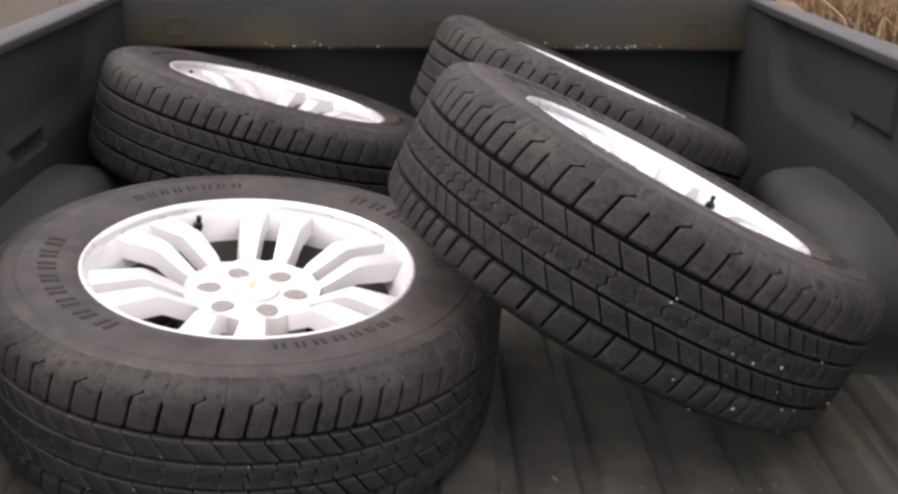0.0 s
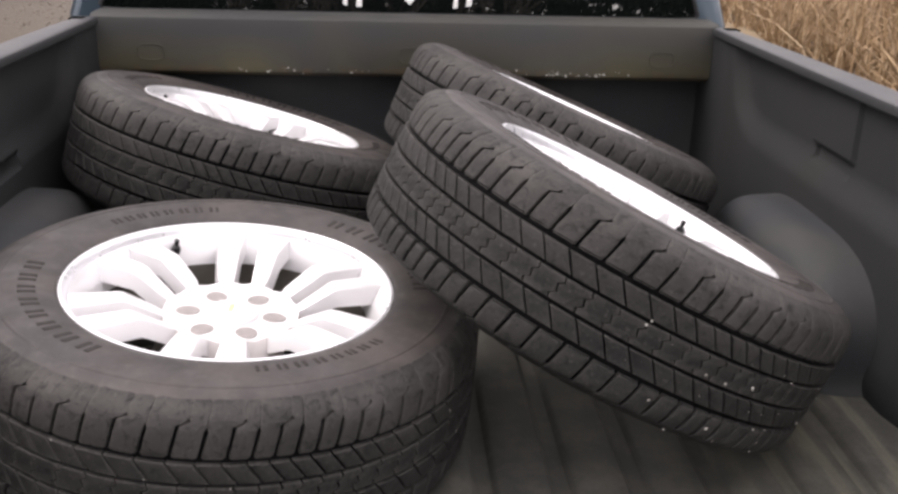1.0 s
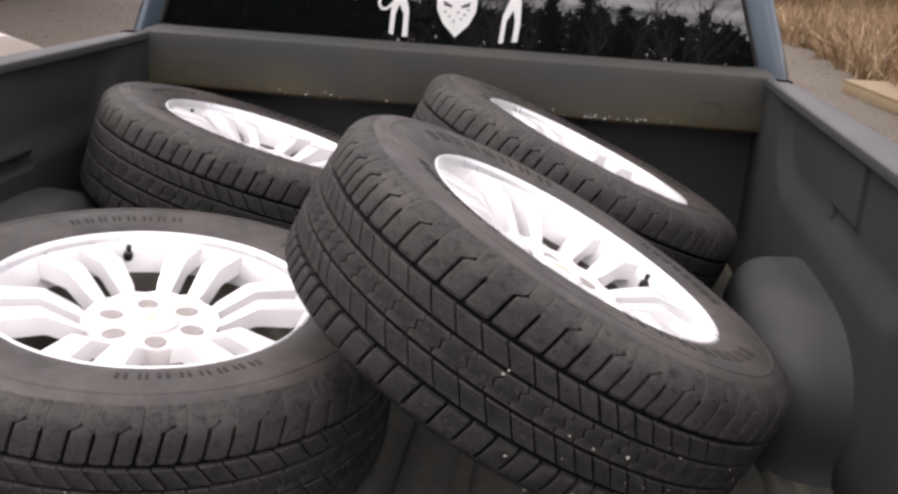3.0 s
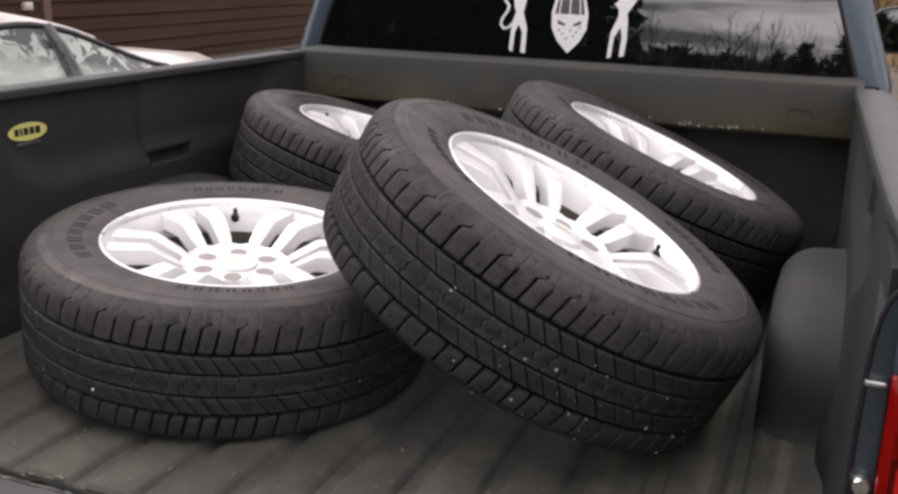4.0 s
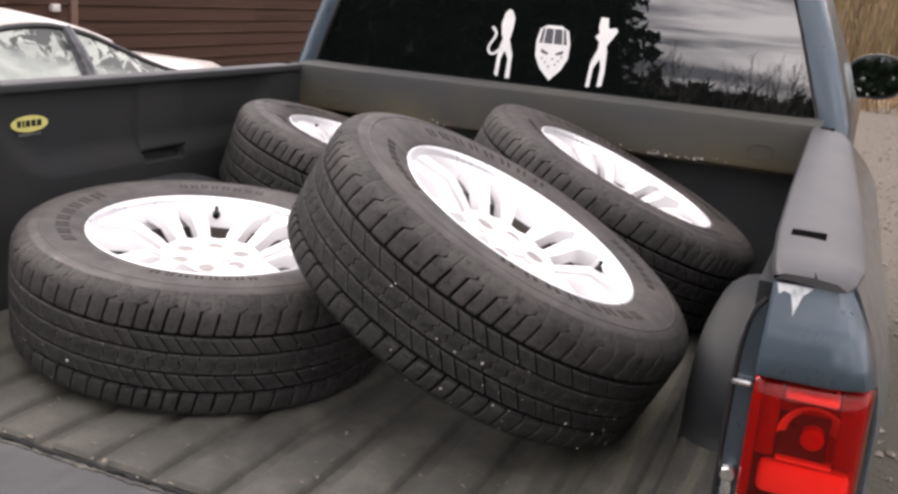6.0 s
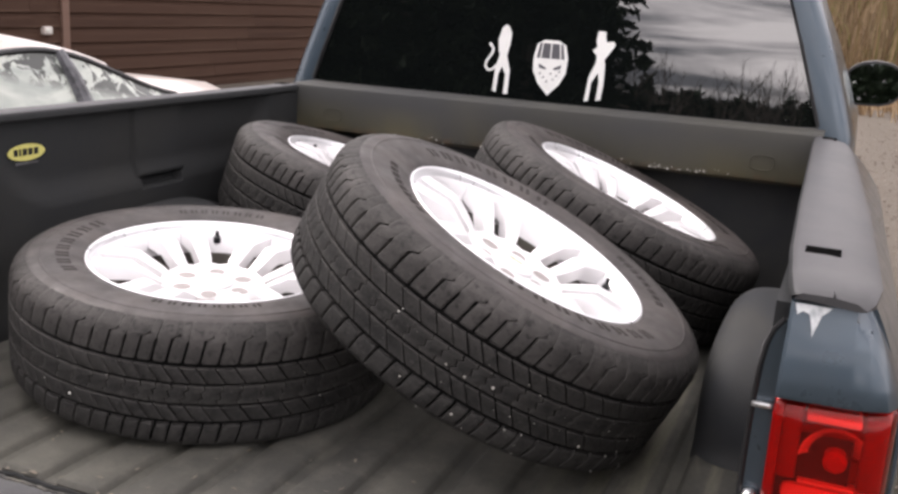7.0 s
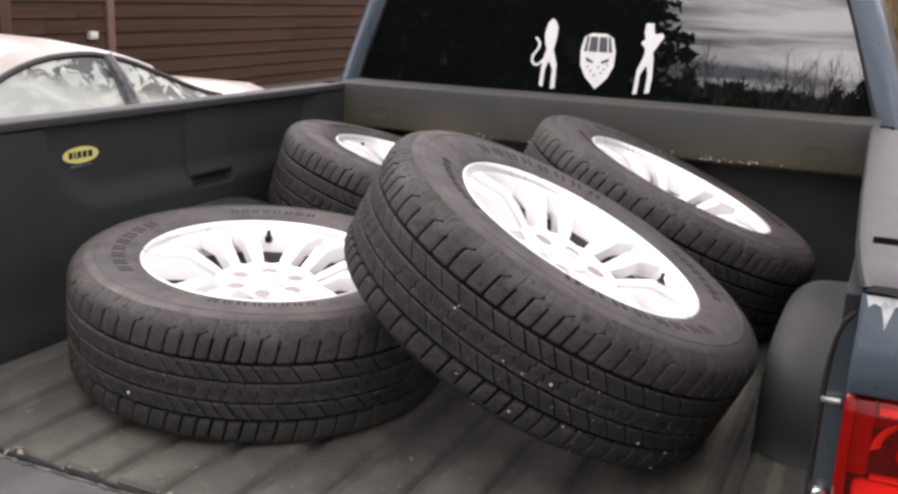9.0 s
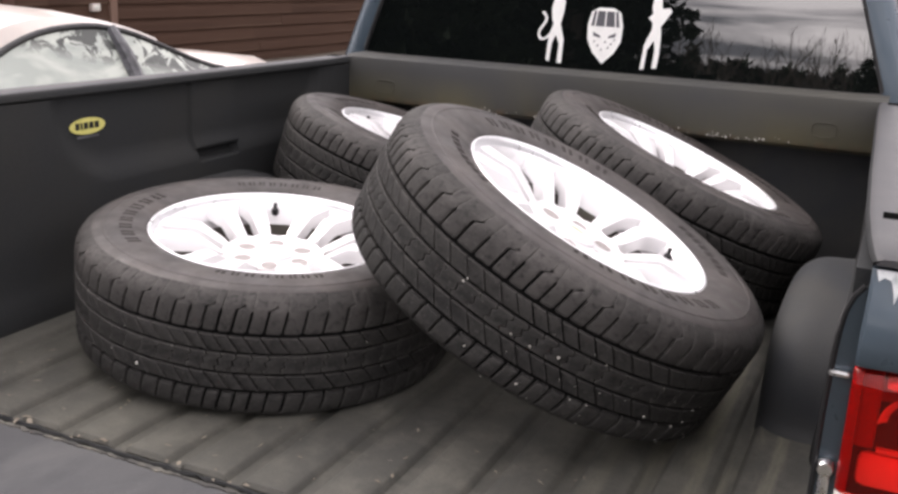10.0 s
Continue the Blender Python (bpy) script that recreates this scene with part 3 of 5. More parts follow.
def rear_post(side):
    # jamb facing the tailgate: its inner edge bows outwards towards the rail
    edge = [(0.862, -0.10), (0.862, 0.0), (0.862, 0.10), (0.862, 0.2), (0.862, 0.29), (0.864, 0.37), (0.866, 0.405), (0.870, 0.435), (0.877, 0.456), (0.888, 0.471)]
    outline = edge + [(0.985, 0.471), (0.985, -0.10)]
    post = part("rear_post", prism(outline, lambda u, v, w: (side * u, 0.112 - w, v), 0.03), M["paint"], truck, "slate blue painted rear jamb")
    lip = [Vector((side * (u - 0.004), 0.076, v)) for u, v in edge]
    part("liner_edge", tube(lip, 0.0035, 6), M["black"], post, "raised dark edge of the sprayed liner")
    # return of the liner from the jamb to the wall
    rows = [[(side * (u - 0.002), 0.084, v) for u, v in edge], [(side * max(wall_x(0.2, v), u), 0.24, v) for u, v in edge]]
    part("liner_return", sheet(rows, (side * 0.006, 0, 0)), M["filmed"], post)
    # painted block over the lamp
    bm = bmesh.new()
    rings = []
    for z, y0, a, b in ((0.378, 0.048, 0.886, 1.031), (0.384, 0.046, 0.886, 1.031), (0.405, 0.048, 0.886, 1.025), (0.43, 0.052, 0.887, 1.016), (0.448, 0.056, 0.8875, 1.008), (0.465, 0.060, 0.888, 1.000), (0.482, 0.064, 0.888, 0.991), (0.4965, 0.068, 0.888, 0.984)):
        loop = [(a, y0 + 0.004), (a + 0.004, y0), (0.965, y0 + 0.0035), (min(b - 0.022, 0.988), y0 + 0.008), (b - 0.016, y0 + 0.018), (b - 0.006, y0 + 0.034), (b - 0.001, y0 + 0.055), (b, 0.16), (a, 0.20)]
        rings.append([bm.verts.new((side * px, py, z)) for px, py in loop])
    for p, q in zip(rings, rings[1:]):
        for k in range(len(p)):
            bm.faces.new((p[k], p[(k + 1) % len(p)], q[(k + 1) % len(p)], q[k]))
    bm.faces.new(rings[0])
    bm.faces.new(rings[-1])
    corner = part("corner_block", bm, M["paint"], truck, "slate blue painted corner over the lamp")
    if side > 0:
        chip = [(0.893, 0.4905), (0.936, 0.490), (0.931, 0.484), (0.925, 0.479), (0.921, 0.465), (0.917, 0.452), (0.915, 0.465), (0.911, 0.479), (0.903, 0.482), (0.897, 0.477)]

        def on_corner(u, v, w):
            y = 0.052 + 0.008 * (v - 0.43) / 0.035 if v < 0.465 else 0.060 + 0.008 * (v - 0.465) / 0.0345
            return (u, y - w - 0.0004 + 0.004 * smooth(0.893, 0.97, u), v)

        part("paint_chip", prism([(u, v + 0.006) for u, v in chip], on_corner, 0.0012), M["chip"], corner, "flaked pale paint")
    # striker bolt and latch pin
    part("striker", box((min(side * 0.858, side * 0.884), 0.070, 0.351), (max(side * 0.858, side * 0.884), 0.080, 0.359), 0.003), M["steel"], post, "steel tailgate striker")
    bm = lathe([(0.0, 0.016), (0.009, 0.016), (0.011, 0.013), (0.011, 0.0)], 16)
    pin = part("hinge_pin", bm, M["steel"], post, "bright steel tailgate cable pin", m=Matrix.Translation((side * 0.872, 0.081, 0.226)) @ pose(0, 0, 0, 90))
    part("cable_end", box((-0.007, -0.045, 0.008), (0.007, 0.004, 0.014), 0.003), M["steel"], pin)
    tail_lamp(side)


def tail_lamp(side):
    lo, hi, yb = -0.12, 0.374, 0.066  # yb: where the jamb's face stands

    def x(f):
        return side * f

    def slab(name, a, b, y0, y1, z0, z1, bev, mat, parent, label=""):
        return part(name, box((min(x(a), x(b)), yb + y0, z0), (max(x(a), x(b)), yb + y1, z1), bev), mat, parent, label)

    lamp = slab("tail_lamp", 0.888, 1.024, 0.034, 0.12, lo, hi, 0.006, M["red"], truck, "red tail lamp with clear reversing lens")
    prof = [(0.886, 0.03), (0.886, -0.010), (0.890, -0.016), (0.93, -0.021), (0.98, -0.019), (1.008, -0.012), (1.022, 0.0), (1.029, 0.018), (1.030, 0.06)]

    def lens(z0, z1, mat, name, label):
        zs = [z0, z0 + 0.004] + [z0 + (z1 - z0) * k / 12 for k in range(1, 12)] + [z1 - 0.004, z1]
        rows = []
        for z in zs:
            e = 0.003 if z in (z0, z1) else 0.0
            rows.append([(x(px - e * (px > 0.95) + e * (px < 0.9)), yb + py + e + 0.010 * smooth(z1 - 0.020, z1 + 0.003, z), z) for px, py in prof])
        ob = part(name, sheet(rows, (0, 0.0025, 0)), mat, lamp, label)
        ob.visible_shadow = False
        return ob

    lens(0.206, hi, M["lens"], "red_lens", "glossy red plastic lens")
    lens(0.106, 0.204, M["clear"], "reversing_lens", "clear reversing lens")
    lens(lo, 0.104, M["lens"], "red_lens", "glossy red plastic lens")
    slab("lens_edge", 0.8875, 0.899, -0.008, 0.034, 0.206, hi - 0.004, 0.002, M["housing"], lamp)
    slab("side_shade", 0.899, 0.922, -0.002, 0.034, 0.268, hi - 0.008, 0.004, M["housing"], lamp)
    # reflector bowl with ribs round a bulb cover
    cx, cz = 0.966, 0.300
    bowl = lathe([(0.010, -0.022), (0.022, -0.020), (0.034, -0.010), (0.042, 0.004), (0.044, 0.008)], 40)
    bmesh.ops.delete(bowl, geom=[v for v in bowl.verts if v.co.y < -0.002], context="VERTS")
    rb = part("reflector", bowl, M["reflector"], lamp, "ribbed chrome reflector bowl", m=Matrix.Translation((x(cx), yb + 0.012, cz)) @ pose(0, 0, 0, 90))
    for k in range(31):
        a = radians(5 + k * 5.7)
        p0, p1 = Vector((0.022 * math.cos(a), 0.022 * math.sin(a), -0.018)), Vector((0.042 * math.cos(a), 0.042 * math.sin(a), 0.006))
        part("rib", tube([p0, p1], 0.0014, 5), M["reflector"], rb)
    part("bulb_cover", lathe([(0.0, 0.014), (0.010, 0.013), (0.0145, 0.009), (0.016, -0.012)], 24), M["red"], rb, "round dull red bulb cover")
    # these dark red shade slabs, like side_shade, darken the surroundings of the bowl by colour
    slab("outer_shade", 0.994, 1.021, 0.004, 0.034, 0.268, hi - 0.01, 0.003, M["housing"], lamp)
    slab("bowl_shade", 0.926, 1.002, 0.020, 0.034, 0.268, 0.300, 0.004, M["housing"], lamp)
    slab("divider", 0.926, 0.994, 0.006, 0.034, 0.262, 0.266, 0.001, M["reflector"], lamp)
    slab("shadow_box", 0.918, 1.002, 0.012, 0.034, 0.328, 0.356, 0.003, M["housing"], lamp)
    # added pale bar that stands in for the sky's glint on the lens
    slab("top_facet", 0.926, 0.990, -0.010, 0.03, 0.352, 0.362, 0.003, M["reflector"], lamp)
    slab("lower_reflector", 0.905, 1.018, 0.008, 0.034, 0.208, 0.260, 0.013, M["reflector"], lamp)


def build_front_panel():
    # upper box of the headboard and the recessed lower panel
    prof = [(1.90, 0.352), (1.825, 0.360), (1.806, 0.372), (1.800, 0.388), (1.800, 0.500), (1.804, 0.514), (1.816, 0.521), (1.905, 0.523)]
    xs = [-0.86 + 0.02 * k for k in range(87)]
    rows = [[(x, y, z) for y, z in prof] for x in xs]
    header = part("front_header", sheet(rows, (0, 0.012, 0.0)), M["header"], truck, "black bed header stained yellow-brown along its lower edge")
    for cx in (-0.704, 0.0, 0.704):
        ring = bmesh.new()
        loop = [(0.034 * math.copysign(abs(math.cos(a)) ** 0.6, math.cos(a)), 0.021 * math.copysign(abs(math.sin(a)) ** 0.6, math.sin(a))) for a in [2 * math.pi * k / 24 for k in range(24)]]
        pts = [Vector((cx + u, 1.7985, 0.423 + v)) for u, v in loop]
        tube(pts + [pts[0]], 0.0019, 5, ring, cap=False)
        part("pocket_rim", ring, M["header"], header, "shallow moulded pocket")
    rows = [[(x, 1.906, z) for z in (-0.04, 0.1, 0.2, 0.36)] for x in xs]
    part("front_panel", sheet(rows, (0, 0.012, 0)), M["filmed"], truck, "dark recessed front bed panel")
    rnd = random.Random(4)
    bm = bmesh.new()
    for k in range(120):
        x = rnd.uniform(-0.5, 0.66)
        if 0.38 < x < 0.55 or rnd.random() < 0.3:
            s = rnd.uniform(0.0012, 0.0032)
            c = Vector((x, 1.8035 - rnd.random() * 0.003, 0.372 + rnd.gauss(0.006, 0.004)))
            made = bmesh.ops.create_icosphere(bm, subdivisions=1, radius=s)["verts"]
            bmesh.ops.translate(bm, verts=made, vec=c)
    tagged(part("grit", bm, M["grit"], header, "pale grit caught along the seam"), kind="stuff")


def build_tailgate():
    rows = []
    xs = [-0.79 + 0.01 * k for k in range(159)]
    ys = [0.018, 0.012, -0.006, -0.3, -0.52, -0.535, -0.54]
    for j, y in enumerate(ys):
        drop = (0.012, 0.003, 0, 0, 0, 0.004, 0.02)[j]
        rows.append([(x, y, FLOOR_Z - 0.002 - drop - 0.006 * smooth(0.7, 0.85, abs(((x / RIB + 0.25) % 1.0) - 0.5) * 2) * (1 if 0.06 < -y < 0.5 else 0)) for x in xs])
    gate = part("tailgate", sheet(rows, (0, 0, -0.05)), M["gate"], truck, "lowered tailgate covered in dusty black liner")
    # ragged liner lip along the hinge gap
    rnd = random.Random(8)
    pts, rad = [], []
    x = -0.79
    while x < 0.79:
        pts.append(Vector((x, 0.021 + rnd.uniform(-0.002, 0.002), FLOOR_Z - 0.004 + rnd.uniform(-0.002, 0.002))))
        rad.append(rnd.uniform(0.003, 0.006))
        x += 0.02
    upper, lower = [], []
    for k in range(224):
        x = -0.78 + 0.007 * k
        upper.append((x, 0.009 + rnd.uniform(-0.004, 0.001)))
        lower.append((x, 0.004 - 0.016 * max(0.0, noise.noise((x * 9.0, 2.0, 0))) - rnd.random() ** 3 * 0.008))
    part("worn_edge", prism(upper + lower[::-1], lambda u, v, w: (u, v, FLOOR_Z - 0.0035 + w), 0.003), M["worn"], gate, "pale dusty worn edge of the liner")
    part("hinge_lip", tube(pts, rad, 5), M["liner"], gate)


def build_cab():
    # rear wall with the window opening, leaning a little forwards
    LEAN = math.tan(radians(4))

    def back(u, v, w=0.0):
        return (u - 0.015, 1.94 + (v - 0.52) * LEAN + w, v)

    rear = [(0.95, 0.30), (0.949, 0.50), (0.908, 0.62), (0.849, 0.78), (0.785, 0.93), (0.71, 1.01), (0.5, 1.05)]
    pane = [(0.80, 0.514), (0.850, 0.517), (0.856, 0.530), (0.826, 0.615), (0.776, 0.761), (0.722, 0.905), (0.60, 0.965)]
    outer = rear + [(-u, v) for u, v in rear[::-1]]
    hole = pane + [(-u, v) for u, v in pane[::-1]]
    cab = part("cab_body", box((-0.95, 1.935, -0.45), (0.95, 3.95, 0.49), 0.06, 3), M["paint"], truck, "slate blue cab body")
    # shell from the rear opening forwards over the roof
    rings = []
    bm = bmesh.new()
    for y, grow, drop in ((0.0, -0.14, 0.0), (0.006, -0.07, 0.0), (0.022, -0.02, 0.0), (0.05, 0.01, 0.0), (0.5, 0.02, -0.005), (1.1, 0.0, 0.03)):
        rings.append([bm.verts.new(Vector(back(u * (1 + grow * 0.3), v - drop * smooth(0.6, 1.0, v))) + Vector((0, y, 0))) for u, v in outer])
    hv = [bm.verts.new(back(u, v, 0.0)) for u, v in hole]
    hv2 = [bm.verts.new(back(u * 0.99, v, 0.014)) for u, v in hole]
    for p, q in zip(rings, rings[1:]):
        for k in range(len(p)):
            bm.faces.new((p[k], p[(k + 1) % len(p)], q[(k + 1) % len(p)], q[k]))
    n = len(hole)
    for k in range(n):
        j = (k + 1) % n
        bm.faces.new((rings[0][k], rings[0][j], hv[j], hv[k]))
        bm.faces.new((hv[k], hv[j], hv2[j], hv2[k]))
    bm.faces.new(rings[-1])
    part("cab_shell", bm, M["paint"], truck, "slate blue cab pillars and roof")
    win = part("rear_window", prism([(u * 0.992, v) for u, v in hole], lambda u, v, w: back(u, v, 0.009 + w), 0.005), M["glass"], truck, "dark tinted rear window reflecting sky and trees")
    seal = [Vector(back(u * 0.996, v, 0.004)) for u, v in hole]
    part("window_seal", tube(seal + [seal[0]], 0.007, 6, cap=False), M["black"], win, "black rubber window seal")
    # white vinyl shapes on the glass
    def on_glass(u, v, w):
        return Vector(back(u, v, 0.009)) + Vector((0, -w - 0.0008, 0))

    def decal(name, shapes, label):
        top = None
        for pts, mat, d in shapes:
            bm = prism(pts, lambda u, v, w, d=d: on_glass(u, v, w + d), 0.0006)
            ob = part(name if top is None else "patch", bm, mat, win if top is None else top, label if top is None else "")
            top = top or ob

    def lean(cx, pts, s=1, tall=1.09):
        return [(cx + 0.015 + s * u * 1.2, 0.54 + (v - 0.545) * tall) for u, v in pts]

    left_shape = [(-0.026, 0.548), (-0.016, 0.543), (-0.012, 0.598), (-0.003, 0.622), (0.008, 0.598), (0.006, 0.541), (0.019, 0.541), (0.020, 0.612), (0.008, 0.655), (0.015, 0.690), (0.017, 0.720), (0.009, 0.740), (-0.001, 0.745), (-0.012, 0.734), (-0.020, 0.700), (-0.017, 0.668), (-0.012, 0.656), (-0.022, 0.622)]
    decal("white_decal", [(lean(-0.160, left_shape), M["vinyl"], 0)], "slender plain white vinyl shape")
    curl = [(-0.022, 0.626), (-0.034, 0.612), (-0.044, 0.612), (-0.049, 0.622), (-0.046, 0.634), (-0.031, 0.658), (-0.029, 0.672), (-0.038, 0.687), (-0.044, 0.690), (-0.047, 0.685), (-0.036, 0.672), (-0.038, 0.659), (-0.053, 0.635), (-0.055, 0.618), (-0.047, 0.605), (-0.034, 0.605), (-0.020, 0.617)]
    decal("white_decal", [(lean(-0.160, curl), M["vinyl"], 0)], "curled white vinyl strip")
    right_shape = [(-0.034, 0.541), (-0.023, 0.543), (-0.019, 0.598), (-0.004, 0.626), (0.001, 0.600), (-0.003, 0.546), (0.010, 0.548), (0.014, 0.592), (0.013, 0.648), (0.010, 0.664), (0.036, 0.708), (0.030, 0.718), (0.011, 0.714), (0.008, 0.726), (0.007, 0.744), (-0.014, 0.744), (-0.017, 0.718), (-0.013, 0.700), (-0.024, 0.688), (-0.012, 0.674), (-0.012, 0.655), (-0.028, 0.612)]
    decal("white_decal", [(lean(0.164, right_shape), M["vinyl"], 0)], "slender plain white vinyl shape with a side point")
    shield = [(0.0, 0.548), (0.03, 0.583), (0.046, 0.62), (0.048, 0.665), (0.04, 0.705), (0.02, 0.718), (-0.02, 0.718), (-0.04, 0.705), (-0.048, 0.665), (-0.046, 0.62), (-0.03, 0.583)]
    dark = [[(a + 0.002, 0.662), (b - 0.002, 0.662), (c - 0.002, 0.708), (d + 0.002, 0.708)] for a, b, c, d in ((-0.041, -0.028, -0.024, -0.034), (-0.028, 0.0, 0.0, -0.024), (0.0, 0.028, 0.024, 0.0), (0.028, 0.041, 0.034, 0.024))]
    bars = [[(-0.032, 0.645), (-0.010, 0.633), (-0.012, 0.627), (-0.03, 0.632)], [(0.032, 0.645), (0.010, 0.633), (0.012, 0.627), (0.03, 0.632)]]
    specks = [[(x, z), (x + 0.007, z + 0.002), (x + 0.005, z + 0.008)] for x, z in ((-0.02, 0.60), (-0.01, 0.588), (0.008, 0.595), (0.016, 0.607), (-0.03, 0.612), (0.0, 0.612), (0.024, 0.62))]
    decal("white_decal", [(lean(-0.001, shield, 1, 1.03), M["vinyl"], 0)] + [(lean(-0.001, p, 1, 1.03), M["vinyl_dark"], 0.0008) for p in dark + bars + specks], "plain white shield-shaped vinyl patch with grey panels")
    # door mirror
    def oval(w, h, bend):
        ring = []
        for k in range(36):
            a = 2 * math.pi * k / 36
            u, v = w * math.copysign(abs(math.cos(a)) ** bend, math.cos(a)), h * math.copysign(abs(math.sin(a)) ** bend, math.sin(a))
            ring.append((0.984 + u + 0.02 * v / h * (u < 0), 0.596 + v))
        return ring

    def facing(u, v, w):
        return (u, 3.226 - w + (u - 1.0) * 0.15 + (v - 0.6) * 0.046, v)

    mir = part("door_mirror", prism(oval(0.120, 0.090, 0.80), lambda u, v, w: facing(0.984 + (u - 0.984) * (1 - 0.3 * (w < -0.05)), 0.596 + (v - 0.596) * (1 - 0.25 * (w < -0.05)), w - 0.10), 0.099), M["black"], truck, "rounded black door mirror")
    part("mirror_glass", prism(oval(0.111, 0.081, 0.80), facing, 0.003), M["mirror"], mir, "oval mirror glass")
    part("mirror_arm", box((0.84, 3.28, 0.53), (0.93, 3.33, 0.57), 0.012), M["black"], mir)
    # bonnet and cabin floor so that the truck closes to the front
    part("bonnet", box((-0.93, 3.9, -0.4), (0.93, 5.1, 0.28), 0.12, 4), M["paint"], truck)
    part("chassis", box((-0.5, 0.1, -0.42), (0.5, 4.9, -0.10), 0.02), M["black"], truck)


def build_label():
    # oval maker's label on the bed wall, its writing as plain bars
    def on_wall(u, v, w):
        return (-0.882 + w, u, v)

    oval = [(0.620 + 0.058 * math.cos(a), 0.415 + 0.020 * math.sin(a)) for a in [2 * math.pi * k / 28 for k in range(28)]]
    lab = part("maker_label", prism(oval, on_wall, 0.0015), M["yellow"], truck, "small yellow oval label")
    x = 0.580
    for w in (0.012, 0.006, 0.013, 0.013, 0.014):
        part("bar", prism([(x, 0.408), (x + w, 0.408), (x + w, 0.424), (x, 0.424)], lambda u, v, q: on_wall(u, v, q + 0.0016), 0.0008), M["black"], lab)
        x += w + 0.0045
    part("bar", prism([(0.585, 0.386), (0.655, 0.386), (0.655, 0.392), (0.585, 0.392)], lambda u, v, q: on_wall(u, v, q), 0.001), M["post"], lab)


build_floor()
build_bed_sides()
build_front_panel()
build_tailgate()
build_cab()
build_label()


# ---- tyres and wheels ----
RO, RIMZ = 0.4125, 0.115
FLAT, EDGE, WAIST = 0.08, 0.1309, 0.335  # half width of the flat tread, of the tyre, and the radius of its widest ring


def squash(z):
    """The outer face bulges more than the inner one, which carries the weight."""
    if z > 0.095:
        return 0.095 + (z - 0.095) * 1.16
    return z if z >= -0.095 else -0.095 + (z + 0.095) * 0.74


def crown(z):
    """Radius of the tyre's skin at a distance from its middle, round over the shoulders."""
    a = abs(z)
    if a <= FLAT:
        return RO - 0.0016 * (a / FLAT) ** 2
    f = min(1.0, (a - FLAT) / (EDGE - FLAT))
    return WAIST + (RO - 0.0016 - WAIST) * (1 - f ** 2.6) ** (1 / 2.6)


def groove_depth(z):
    return 0.0088 * (1 - smooth(0.117, 0.1275, abs(z)))


